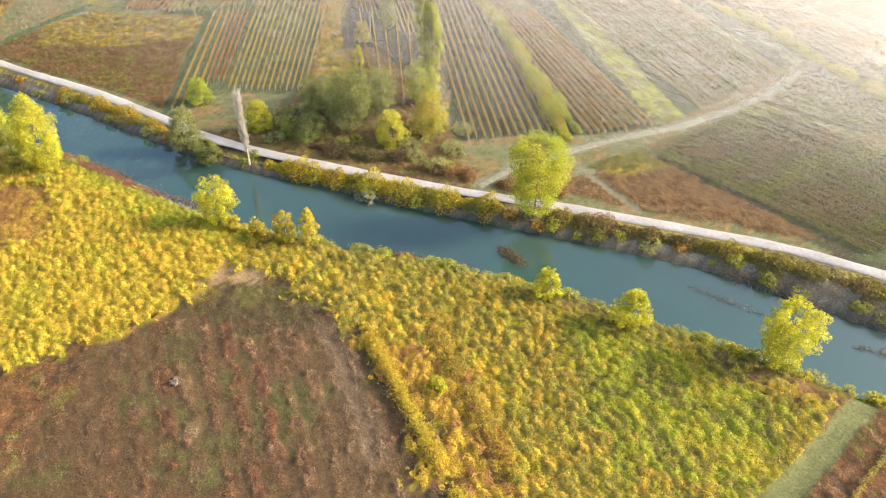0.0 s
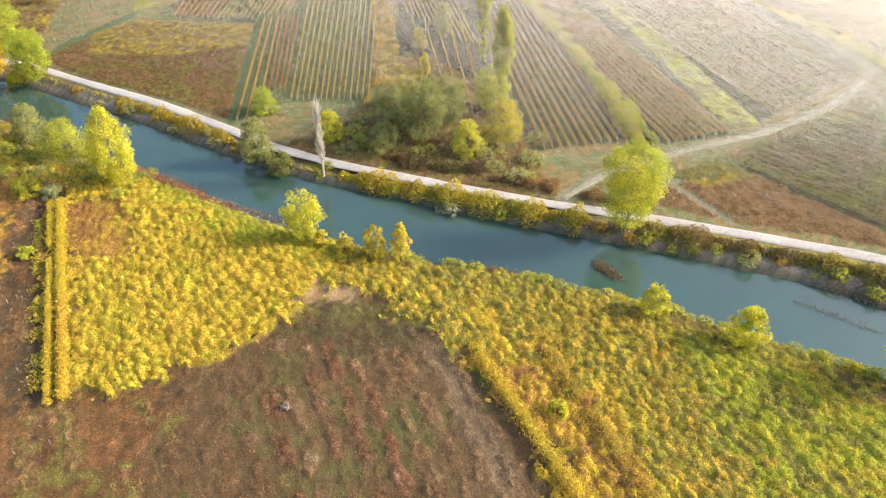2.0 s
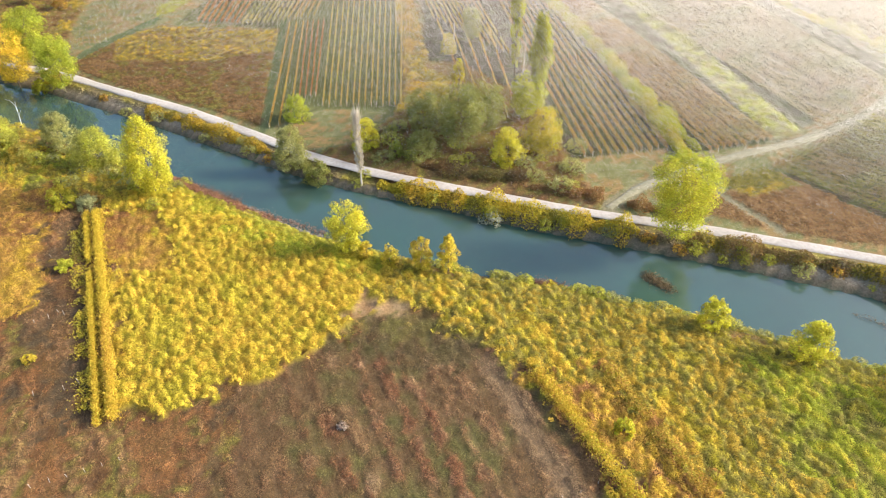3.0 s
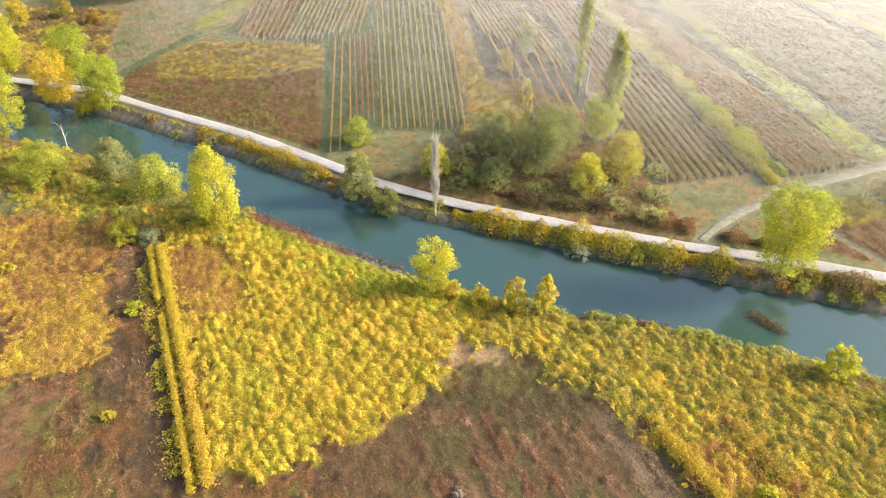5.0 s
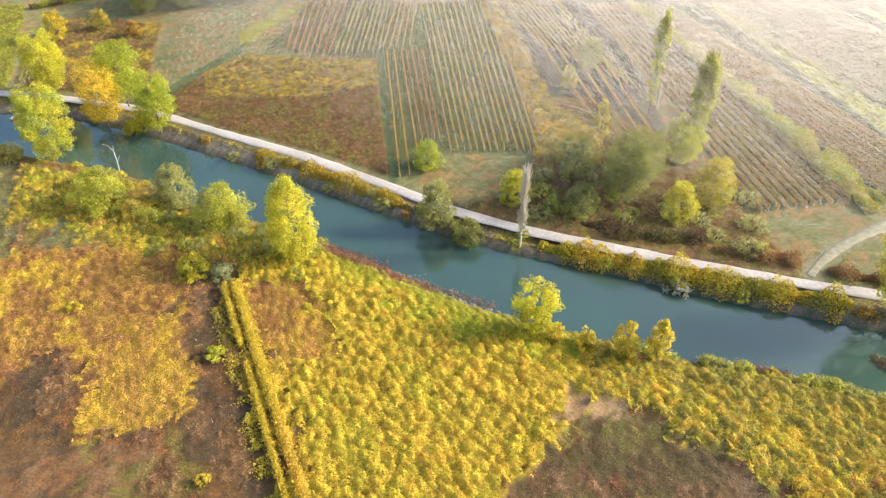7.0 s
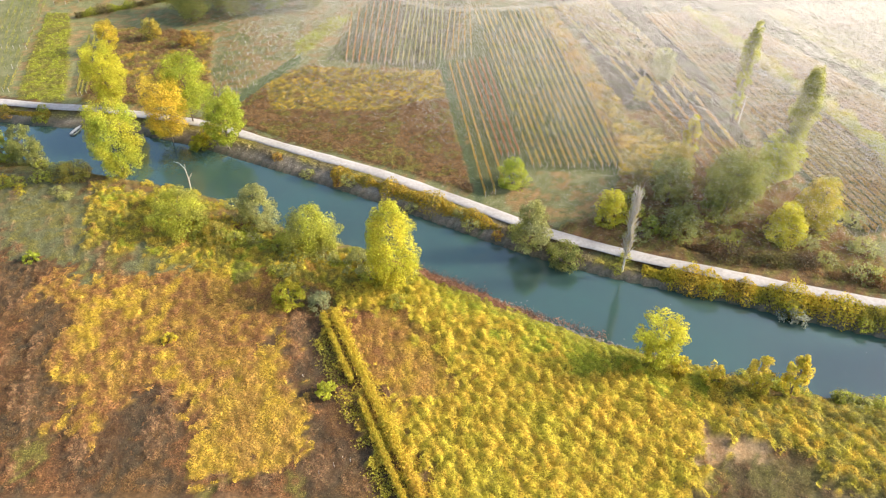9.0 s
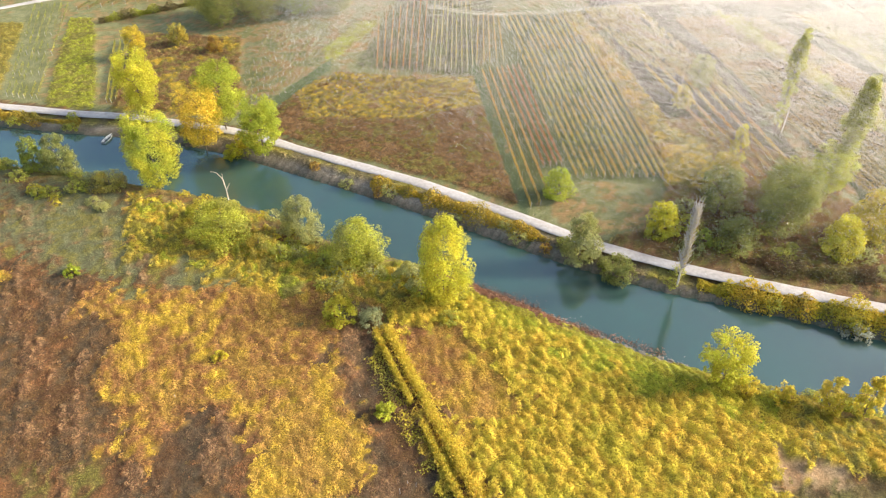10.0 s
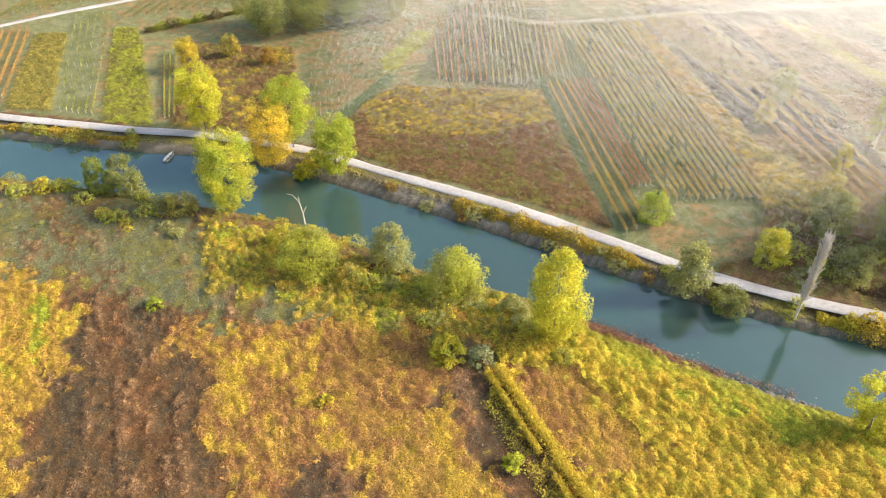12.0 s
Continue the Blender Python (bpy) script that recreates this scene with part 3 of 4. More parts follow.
block((-34, 265), (-8, 231), (-44, 315), (-24, 321), 13, (V_ORANGE, V_BROWN, V_YELLOW, V_GREEN), "rows of the vineyard behind the grove", "orange-brown vine row behind the grove", 4, thin=0.2)
block((6.5, 165), (29, 169), (-11, 305), (9, 308), 11, (V_BROWN, V_ORANGE, V_GREEN), "rows of the vineyard beside the hedge", "brownish vine row beside a bushy hedge", 5, wide=0.36, per=60, height=1.5)
block((40.5, 168), (58.5, 173.5), (7, 305), (21, 305), 10, (V_BROWN, V_ORANGE, V_GREEN), "rows of the vineyard beyond the hedge", "brownish vine row beyond the bushy hedge", 6, wide=0.36, per=60, height=1.5)
block((76, 183), (108, 208), (35, 310), (80, 318), 18, (V_BROWN, V_PALE, V_GREEN), "rows of the hazy vineyard", "pale brown vine row in morning haze", 7, wide=0.36, per=60, height=1.5)
block((54, 160), (92, 187), (94, 117), (140, 135), 19, (V_YELLOW, V_GREEN, V_BROWN, V_PALE), "rows of the vineyard above the road", "dense green and yellow vine row above the road", 8, wide=0.4, height=1.7, per=70)
block((97, 190), (124, 219), (150, 142), (185, 180), 15, (V_BROWN, V_PALE, V_GREEN), "rows of the far slope vineyard", "pale vine row past a grassy track", 9)
block((-121.5, 260.5), (-106.5, 259), (-124, 306), (-106, 334), 8, (V_ORANGE, V_RED, V_BROWN), "rows of the upper vineyard", "orange-brown vine row above the fallow field", 10, thin=0.12)
block((-104.5, 258.5), (-90, 260), (-102.5, 334), (-88.5, 334), 9, (V_GREEN, V_PALE, V_YELLOW), "rows of the green upper vineyard", "thin pale green vine row on turf", 18, thin=0.25)
block((-88.5, 263), (-79.5, 265), (-86, 310), (-78.5, 311), 5, (V_BROWN, V_ORANGE, V_GREEN), "rows of the small brown vineyard", "brown vine row behind the red plot", 19, thin=0.15)
block((-162, 233), (-148.5, 242), (-163, 294), (-136, 301), 10, (V_GREEN, V_PALE), "rows of young vines on posts", "young vine row on rows of bleached posts", 11, thin=0.45, per=16, height=1.1, posts=(0.0, 0.12, 0.25, 0.37, 0.5, 0.63, 0.75, 0.88, 1.0))
block((-233, 240), (-223, 238), (-262, 322), (-249, 322), 6, (V_PALE, V_GREEN, V_YELLOW), "rows of sparse vines on posts", "sparse pale vine row with leaning posts", 12, thin=0.35, per=18, posts=(0.0, 0.2, 0.4, 0.6, 0.8))
block((-201, 236), (-198.5, 236), (-216, 283), (-212, 283), 3, (V_GREEN, V_YELLOW), "rows of the narrow vineyard strip", "dark green vine row in a narrow strip", 13)
block((-254, 247), (-272, 252), (-272, 303), (-290, 303), 7, (V_BROWN, V_ORANGE, V_YELLOW), "rows of the brown vineyard", "brown-orange vine row beside a yellow plot", 14)
block((-243, 316), (-203, 333), (-236, 352), (-194, 364), 11, (V_ORANGE, V_BROWN, V_GREEN), "rows of the vineyard past the scrub", "brown-orange vine row past the scrubland", 16)
block((-290, 318), (-262, 338), (-286, 350), (-250, 366), 8, (V_BROWN, V_GREEN, V_ORANGE), "rows of the vineyard past the gravel track", "brown vine row past a gravel track", 17)
block((131, 212), (153, 230), (106, 280), (132, 292), 9, (V_BROWN, V_PALE, V_ORANGE), "rows of the farthest vineyard", "brown vine row dissolving in the mist", 21)
block((60, 55), (70, 46), (80, 73), (92, 60), 4, (V_GREEN, V_YELLOW, V_ORANGE), "rows of the vineyard by the track", "green and orange vine row by a grassy track", 15, wide=0.8)


# ---- trees and shrubs ----
def tree(name, x, y, h, spread, shape, tint, label, seed, leaves=2600, size=0.31, lean=(0, 0), trunk=0.14, bark=BARK, category="tree", group="", base=None):
    """A tapered, forking trunk and a crown of leaf clumps; shape gives the crown's outline."""
    r = np.random.default_rng(seed)
    z0 = float(land(np.array([x]), np.array([y]))[0]) if base is None else base
    ob = thing(name, x, y, z0, label, category, group)
    low, fat = {"round": (0.12, 0.62), "column": (0.06, 0.45), "dome": (0.03, 0.42), "bush": (0.0, 0.4), "plume": (0.1, 0.5)}[shape]
    clumps = int(40 + h * spread * 2.4)
    leaves = int(min(leaves * 6.2, max(195 * h * spread, leaves * 2.5)))
    kz = low + (1 - low) * r.random(clumps) ** (0.8 if shape in ("round", "column", "plume") else 1.0)
    s = np.clip((kz - low) / (1 - low), 0, 1)
    if shape == "column":
        prof = np.minimum(1, s / 0.35 + 0.35) * np.clip((1 - s) * 3.0, 0.12, 1) ** 0.6
    elif shape == "plume":
        prof = np.clip(0.45 + 0.65 * s, 0, 1) * np.clip((1 - s) * 4.5, 0.15, 1) ** 0.6 * (0.55 + 0.6 * vnoise(s * 9, s * 0, 1.0, seed))
    elif shape == "round":
        prof = np.sqrt(np.clip(1 - ((s - 0.58) / 0.6) ** 2, 0.04, 1))
    else:
        prof = np.sqrt(np.clip(1 - (s * 0.97) ** 2.2, 0.04, 1)) * np.minimum(1, 0.75 + s)
    ang, rad = r.random(clumps) * 6.2832, np.sqrt(r.uniform(0.2, 1.1, clumps))
    out = spread * prof * rad * (0.8 + 0.4 * vnoise(ang * 1.3, kz * 4, 1.0, seed))
    c = np.c_[np.cos(ang) * out + lean[0] * kz * h, np.sin(ang) * out + lean[1] * kz * h, kz * h * (1 - 0.05 * r.random(clumps))]
    cr = spread * r.uniform(0.13, 0.26, clumps) * (0.6 + 0.5 * prof)
    bm = bmesh.new()
    tr = trunk * (0.6 + h / 20)
    top = np.array([lean[0] * h * 0.8, lean[1] * h * 0.8, h * 0.8])
    steps = [np.array([0, 0, -0.4])] + [top * k + np.array([r.normal() * 0.1, r.normal() * 0.1, 0]) for k in (0.2, 0.45, 0.7, 1)]
    for k in range(4):
        tube(bm, steps[k], steps[k + 1], tr * (1 - 0.22 * k), tr * (1 - 0.22 * (k + 1)), 7)
    for j in r.permutation(clumps)[: min(clumps, 16)]:
        q = np.clip(c[j, 2] / h - 0.22, 0.06, 0.75)
        s0 = top * (q / 0.8) if q < 0.8 else top
        mid = (s0 + c[j]) / 2 + np.array([0, 0, -0.04 * h * r.random()])
        tube(bm, s0, mid, tr * 0.35, tr * 0.24, 5)
        tube(bm, mid, c[j], tr * 0.24, tr * 0.08, 5)
    part("trunk", bm, bark, ob)
    w = cr**2
    pick = r.choice(clumps, leaves, p=w / w.sum())
    d = r.normal(size=(leaves, 3))
    d *= (np.cbrt(r.uniform(0.15, 1, leaves)) / np.linalg.norm(d, axis=1))[:, None]
    at = c[pick] + d * cr[pick][:, None] * np.array([1, 1, 1.6 if shape in ("column", "plume") else 0.85])
    up = at[:, 2] > 0.05
    at, pick = at[up], pick[up]
    out_way = at - np.array([lean[0] * h * 0.5, lean[1] * h * 0.5, 0]) - np.c_[np.zeros((len(at), 2)), np.clip(at[:, 2], 0, h * 0.55)]
    out_way /= np.linalg.norm(out_way, axis=1)[:, None] + 1e-6
    t = np.array(tint) if np.ndim(tint) == 2 else np.array([tint, tint])
    f = np.clip(vnoise(at[:, 0] + seed, at[:, 2] + at[:, 1], spread * 0.5, seed) * 0.8 + r.random(len(at)) * 0.4 - 0.1, 0, 1)[:, None]
    col = (t[0] * (1 - f) + t[1] * f) * r.uniform(0.8, 1.2, (len(at), 1)) * r.uniform(0.72, 1.28, clumps)[pick][:, None]
    part("crown", leaf_mesh("crown", at, size * r.uniform(0.6, 1.3, len(at)), col, 0.2, 0.6, seed, out_way * 1.1, 3), LEAF, ob)
    return ob


YG, YEL, GRN, DGR, OLV, GOLDT, SILV = (0.47, 0.475, 0.05), (0.61, 0.535, 0.05), (0.34, 0.4, 0.05), (0.17, 0.2, 0.065), (0.36, 0.345, 0.09), (0.55, 0.4, 0.06), (0.36, 0.365, 0.17)
PLANTED = []


def plant(name, x, y, h, w, shape, tint, label, leaves):
    PLANTED.append(tree(name, x, y, h, w, shape, tint, label, 500 + len(PLANTED), leaves=leaves))


plant("poplar_tree", 21, 130.5, 22, 6.2, "round", (GRN, YEL), "bright yellow-green poplar beside the gravel road", 3600)
plant("poplar_tree", 62, 86, 16, 4.5, "round", (YG, YEL), "sunlit yellow-green round poplar on the river bank", 3200)
plant("willow_shrub", 36, 95, 9, 3.6, "dome", (YG, YEL), "feathery yellow-green willow shrub on the bank", 1800)
plant("willow_shrub", 21, 103, 7.5, 2.9, "dome", (YG, YEL), "rounded yellow-green willow shrub on the bank", 1400)
plant("young_tree", -51, 126, 12, 3.9, "round", (YG, YEL), "small yellow-green tree on the grassy bank", 2200)
plant("vine_clad_stump", -29.5, 119, 10.5, 2.0, "column", (YEL, (0.6, 0.45, 0.1)), "column of golden creeper on a stump", 1500)
plant("vine_clad_stump", -35, 120, 8.5, 2.2, "column", (YEL, (0.6, 0.45, 0.1)), "ragged golden creeper on a dead tree", 1300)
plant("golden_shrub", -42, 122, 5, 1.9, "dome", (YEL, GOLDT), "small golden shrub on the river bank", 700)
plant("golden_shrub", -47, 124, 4.5, 1.8, "dome", (YEL, GOLDT), "small golden shrub beside a young tree", 700)
plant("poplar_tree", -100, 147.5, 21, 4.6, "column", (YG, YEL), "tall yellow-green poplar with foliage to the ground", 3600)
plant("willow_shrub", -118.5, 160, 11, 6.0, "dome", (OLV, YG), "broad rounded olive willow shrub", 2800)
plant("willow_shrub", -132, 169, 11, 4.4, "dome", (SILV, OLV), "silvery olive willow on the river bank", 2200)
plant("willow_shrub", -149, 168, 9.5, 6.5, "dome", (OLV, YG), "sprawling yellow-green willow shrub", 2600)
plant("willow_shrub", -107, 153, 5, 3.5, "bush", (SILV, OLV), "low silvery shrub beside a poplar", 1000)
plant("poplar_tree", -171.5, 192, 22, 6.0, "round", (GRN, YEL), "large yellow-green poplar at the water's edge", 3800)
plant("poplar_tree", -187, 228, 19, 5.4, "round", (YG, YEL), "leaning yellow-green poplar beside the road", 3200)
plant("maple_tree", -165.5, 212.5, 19.5, 5.4, "round", ((0.72, 0.56, 0.06), (0.68, 0.48, 0.06)), "golden yellow tree with thinning leaves", 2300)
plant("poplar_tree", -161, 219, 20, 5.6, "round", (GRN, YG), "green poplar behind a golden tree", 3200)
plant("poplar_tree", -148, 206.5, 17, 5.0, "round", (GRN, YG), "green and yellow poplar between road and river", 3000)
plant("alder_tree", -206, 200, 10.5, 3.4, "dome", (DGR, YG), "dark green alder with a yellow top", 1600)
plant("alder_tree", -199, 199, 12.5, 4.0, "dome", (DGR, OLV), "dark green alder on the near bank", 1900)
plant("field_shrub", -72, 185, 8, 3.6, "dome", (GRN, YG), "dense green shrub at the vineyard corner", 1700)
plant("willow_tree", -70, 163, 12, 4.2, "dome", (SILV, OLV), "grey-green willow hanging over the water", 2300)
plant("willow_shrub", -63, 158, 6, 4.0, "bush", (OLV, DGR), "low olive willow shrub on the bank", 1300)
plant("oak_tree", -26, 168, 18, 5.6, "round", (DGR, OLV), "dark green broad oak in the grove", 3800)
plant("oak_tree", -36, 177, 12, 4.4, "round", (DGR, OLV), "dull green oak at the grove's edge", 2400)
plant("grove_tree", -36, 164, 8, 4.6, "dome", (DGR, OLV), "dark bushy tree at the grove's front", 1500)
plant("oak_tree", -20, 177, 14, 5.5, "round", (DGR, OLV), "dark green oak deep in the grove", 2400)
plant("grove_tree", -32, 188, 10, 4.8, "dome", (OLV, GOLDT), "olive and gold bushy tree behind the oaks", 1600)
plant("grove_tree", -14, 162, 10, 4.2, "dome", (YG, YEL), "bright yellow-green tree beside the road", 2400)
plant("grove_tree", -4, 169, 12, 5.0, "dome", (YG, GOLDT), "olive and gold tree in the grove", 2600)
plant("grove_tree", -7, 186, 12.4, 4.6, "round", (YG, YG), "fresh yellow-green tree behind the grove", 2400)
plant("lombardy_poplar", -8, 215, 31, 2.4, "plume", (YG, OLV), "very tall thin vine-clad poplar", 2600)
plant("lombardy_poplar", -4, 188, 30, 3.6, "plume", (YG, OLV), "tall columnar poplar with golden side branches", 3400)
plant("lombardy_poplar", -26, 196, 14, 1.9, "column", (GOLDT, YG), "slim golden poplar in the grove", 1400)
plant("field_tree", -21, 243, 11.5, 3.6, "round", (SILV, OLV), "pale green tree between vine rows", 1500)
plant("field_tree", -29, 233, 7, 2.8, "dome", (OLV, GOLDT), "dull olive bushy tree between vine rows", 1100)
plant("grove_shrub", -51, 169, 9, 3.6, "dome", (YG, YEL), "yellow-green shrub behind a bare poplar", 1600)
plant("grove_shrub", -43, 165, 5, 2.0, "dome", (OLV, GRN), "small olive shrub beside the road", 800)
plant("field_tree", -203, 269, 11, 3.2, "round", (GOLDT, YEL), "small orange-gold tree in scrubland", 1400)
plant("woodland_tree", -182, 297, 14, 6.5, "round", (DGR, OLV), "dull green woodland tree past the scrub", 2200)
plant("woodland_tree", -168, 303, 15, 7.0, "round", (DGR, OLV), "dark woodland tree past the scrub", 2200)
plant("woodland_tree", -154, 309, 14, 6.5, "round", (DGR, GRN), "dark green woodland tree past the vineyard", 2200)
plant("woodland_tree", -190, 308, 15, 6.5, "round", (OLV, OLV), "olive woodland tree past the scrub", 2000)
plant("woodland_tree", -140, 313, 13, 6.0, "round", (DGR, OLV), "dark green woodland tree at the field's end", 2000)
plant("woodland_tree", -176, 313, 14, 6.0, "round", (DGR, OLV), "dull green woodland tree among others", 1700)
plant("woodland_tree", -162, 318, 15, 6.5, "round", (OLV, DGR), "olive woodland tree among others", 1700)
plant("woodland_tree", -147, 322, 14, 6.0, "round", (DGR, OLV), "dark woodland tree at the valley's edge", 1700)
plant("field_tree", -192, 280, 8, 3.0, "round", (GOLDT, OLV), "small golden tree in rusty scrub", 900)
plant("field_tree", -178, 274, 6, 2.8, "dome", (RUST, GOLDT), "small rusty tree in the scrubland", 700)
plant("pale_shrub", -19, 140.6, 2.4, 3.0, "bush", ((0.46, 0.45, 0.36), (0.36, 0.38, 0.24)), "whitish shrub hanging over the water", 500)
plant("pale_shrub", -47, 79, 1.2, 1.0, "bush", ((0.52, 0.42, 0.34), (0.42, 0.33, 0.25)), "small whitish seeding shrub in weeds", 200)
plant("small_shrub", -105.5, 93.5, 1.8, 1.2, "bush", (YEL, GOLDT), "small bright yellow shrub in brown weeds", 260)
plant("small_shrub", -116, 160.5, 4.0, 3.0, "dome", (YG, OLV), "yellow-green bush below a willow", 700)
plant("small_shrub", -140, 163, 4.5, 3.6, "dome", (OLV, GOLDT), "olive and gold bush on the bank", 800)
plant("small_shrub", -156, 176, 5.0, 3.4, "dome", (YG, GOLDT), "golden-green bush on the bank", 800)
plant("small_shrub", -183, 190, 4.0, 4.5, "dome", (OLV, GOLDT), "low golden bush beside a poplar", 900)
plant("small_shrub", -157, 208.5, 5.0, 2.6, "dome", (YG, YEL), "yellow bush below roadside poplars", 800)
plant("small_shrub", -154, 212, 4.0, 2.8, "dome", (YEL, GOLDT), "golden bush below roadside poplars", 700)
plant("small_shrub", -110, 119, 2.8, 1.7, "dome", (YG, YG), "small bright green shrub in brown weeds", 500)
plant("small_shrub", -120, 142, 5.5, 3.2, "dome", (YG, CHART), "bright green shrub at the hedge's end", 1100)
plant("small_shrub", -114, 141, 3.5, 2.6, "dome", (SILV, SILV), "silvery shrub at the hedge's end", 800)
plant("small_shrub", -141, 132, 2.0, 1.4, "bush", (YEL, GOLDT), "small yellow shrub among rusty weeds", 350)
plant("small_shrub", -178, 156, 2.4, 1.6, "bush", (LIME, GRN), "small green shrub in dry weeds", 400)
plant("small_shrub", -1, 78, 3.6, 1.8, "bush", (YEL, YG), "small yellow-green bush in the thicket", 600)


# ---- the bare pale poplar between road and river ----
def bare_poplar(x, y, h, seed):
    r = np.random.default_rng(seed)
    ob = thing("bare_poplar", x, y, float(land(np.array([x]), np.array([y]))[0]), "slim bare poplar with pale upright twigs", "tree")
    bm = bmesh.new()
    for k in range(8):
        tube(bm, (0, 0, h * k / 8 - (0.4 if k == 0 else 0)), (0, 0, h * (k + 1) / 8), 0.26 * (1 - k / 8.6), 0.26 * (1 - (k + 1) / 8.6), 7)
    part("trunk", bm, PALE_BARK, ob)
    bm = bmesh.new()
    for k in range(260):
        z = h * (0.2 + 0.72 * r.random() ** 0.8)
        ln = (1.2 + 2.8 * r.random()) * (1.1 - 0.5 * z / h)
        a = r.random() * 6.2832
        out = ln * r.uniform(0.22, 0.5)
        p = np.array([math.cos(a) * 0.1, math.sin(a) * 0.1, z])
        q = p + np.array([math.cos(a) * out, math.sin(a) * out, ln * 0.8])
        tube(bm, p, q, 0.09, 0.04, 4)
        for _ in range(2):
            b = r.random() * 6.2832
            m = p + (q - p) * r.uniform(0.3, 0.9)
            tube(bm, m, m + np.array([math.cos(b) * 0.35, math.sin(b) * 0.35, 0.9 + 0.6 * r.random()]), 0.04, 0.02, 3)
    part("twig_crown", bm, PALE_BARK, ob)
    at = np.c_[r.normal(size=(420, 2)) * 0.5, h * r.uniform(0.15, 0.85, 420)]
    part("last_leaves", leaf_mesh("last_leaves", at, r.uniform(0.2, 0.45, 420), np.tile((0.5, 0.42, 0.14), (420, 1)), 0.2, 0.6, seed), LEAF, ob)


bare_poplar(-51, 154, 21.5, 41)


def dead_pole(x, y, h, lean, label, seed):
    r = np.random.default_rng(seed)
    ob = thing("dead_tree", x, y, float(land(np.array([x]), np.array([y]))[0]), label, "dead tree")
    bm = bmesh.new()
    top = Vector((lean[0], lean[1], h))
    tube(bm, (0, 0, -0.4), top * 0.5, 0.2, 0.13, 6)
    tube(bm, top * 0.5, top, 0.13, 0.05, 6)
    part("trunk", bm, PALE_BARK, ob)
    for k in range(3):
        bm = bmesh.new()
        b = top * (0.5 + 0.15 * k)
        a = r.random() * 6.28
        tube(bm, b, b + Vector((math.cos(a) * 0.8, math.sin(a) * 0.8, 1.2)), 0.06, 0.02, 4)
        part("branch", bm, PALE_BARK, ob)


dead_pole(-5, 217, 11, (0.3, 0.4), "bare white dead tree trunk among poplars", 51)
dead_pole(-27, 241, 8, (0.2, 0.1), "bleached dead trunk between vine rows", 52)
dead_pole(-35, 121, 6.5, (-0.6, 0.2), "thin dead tree on the river bank", 53)

# a forked branch of driftwood that leans out of the water's edge
bm = bmesh.new()
pts = [Vector(p) for p in ((0, 0, -1), (-0.4, 1.2, 1.5), (-1.3, 2.8, 3.6), (-2.8, 3.6, 5.0), (-4.4, 3.9, 5.2))]
for k in range(4):
    tube(bm, pts[k], pts[k + 1], 0.13 - 0.025 * k, 0.105 - 0.025 * k, 6)
tube(bm, pts[1], pts[1] + Vector((0.9, 0.6, 1.6)), 0.09, 0.03, 5)
tube(bm, pts[2], pts[2] + Vector((-0.2, 0.8, 1.3)), 0.07, 0.03, 5)
snag = part("driftwood_branch", bm, PALE_BARK)
snag.location = (-153.5, 188, -2.2)
tagged(snag, "bleached curved dead branch at the water's edge", "dead branch")


# ---- the moored boat ----
def rowing_boat(x, y, turn):
    ob = thing("rowing_boat", x, y, WATER_Z, "grey open wooden rowing boat moored at the bank", "boat")
    n, ring = 14, 7
    v, f = [], []
    for inner in (0, 1):
        for i in range(n):
            s = i / (n - 1)
            w = 0.85 * (1 - max(0, (s - 0.35) / 0.65) ** 2.2) * (0.78 + 0.22 * min(1, s / 0.3)) - 0.07 * inner
            w = max(w, 0.015)
            sheer = 0.45 + 0.28 * max(0, s - 0.4) ** 1.5
            for k in range(ring):
                a = math.pi * k / (ring - 1)
                v.append((w * math.cos(a) * (0.75 + 0.25 * abs(math.cos(a))), -2.6 + 5.2 * s * (1 - 0.012 * inner) + 0.03 * inner, sheer - (sheer + 0.22 - 0.07 * inner) * math.sin(a) ** 0.7))
    m = n * ring
    for inner in (0, 1):
        for i in range(n - 1):
            for k in range(ring - 1):
                q = [inner * m + i * ring + k, inner * m + i * ring + k + 1, inner * m + (i + 1) * ring + k + 1, inner * m + (i + 1) * ring + k]
                f.append(q if inner else q[::-1])
    for i in range(n - 1):
        for k in (0, ring - 1):
            f.append([i * ring + k, (i + 1) * ring + k, m + (i + 1) * ring + k, m + i * ring + k])
    for k in range(ring - 1):
        f.append([k, k + 1, m + k + 1, m + k])
    hull = part("hull", mesh_of("hull", np.array(v), np.array(f), flat=False), BOAT_PAINT, ob)
    bm = bmesh.new()
    for side in (-1, 1):
        for i in range(n - 1):
            a, b = (Vector(v[q * ring + (0 if side > 0 else ring - 1)]) for q in (i, i + 1))
            tube(bm, a + Vector((0, 0, 0.02)), b + Vector((0, 0, 0.02)), 0.035, 0.035, 5)
    part("gunwale", bm, BOAT_WOOD, hull)
    for s, w in ((-1.9, 0.66), (-0.5, 0.76), (0.9, 0.68)):
        bm = bmesh.new()
        bmesh.ops.create_cube(bm, size=1, matrix=Matrix.LocRotScale((0, s, 0.26), None, (2 * w, 0.28, 0.04)))
        part("bench", bm, BOAT_WOOD, ob)
    bm = bmesh.new()
    bmesh.ops.create_cube(bm, size=1, matrix=Matrix.LocRotScale((0, -2.58, 0.18), None, (1.25, 0.06, 0.55)))
    part("transom", bm, BOAT_WOOD, ob)
    ob.rotation_euler = (0, 0, turn)


rowing_boat(-195.3, 218.9, radians(-8))


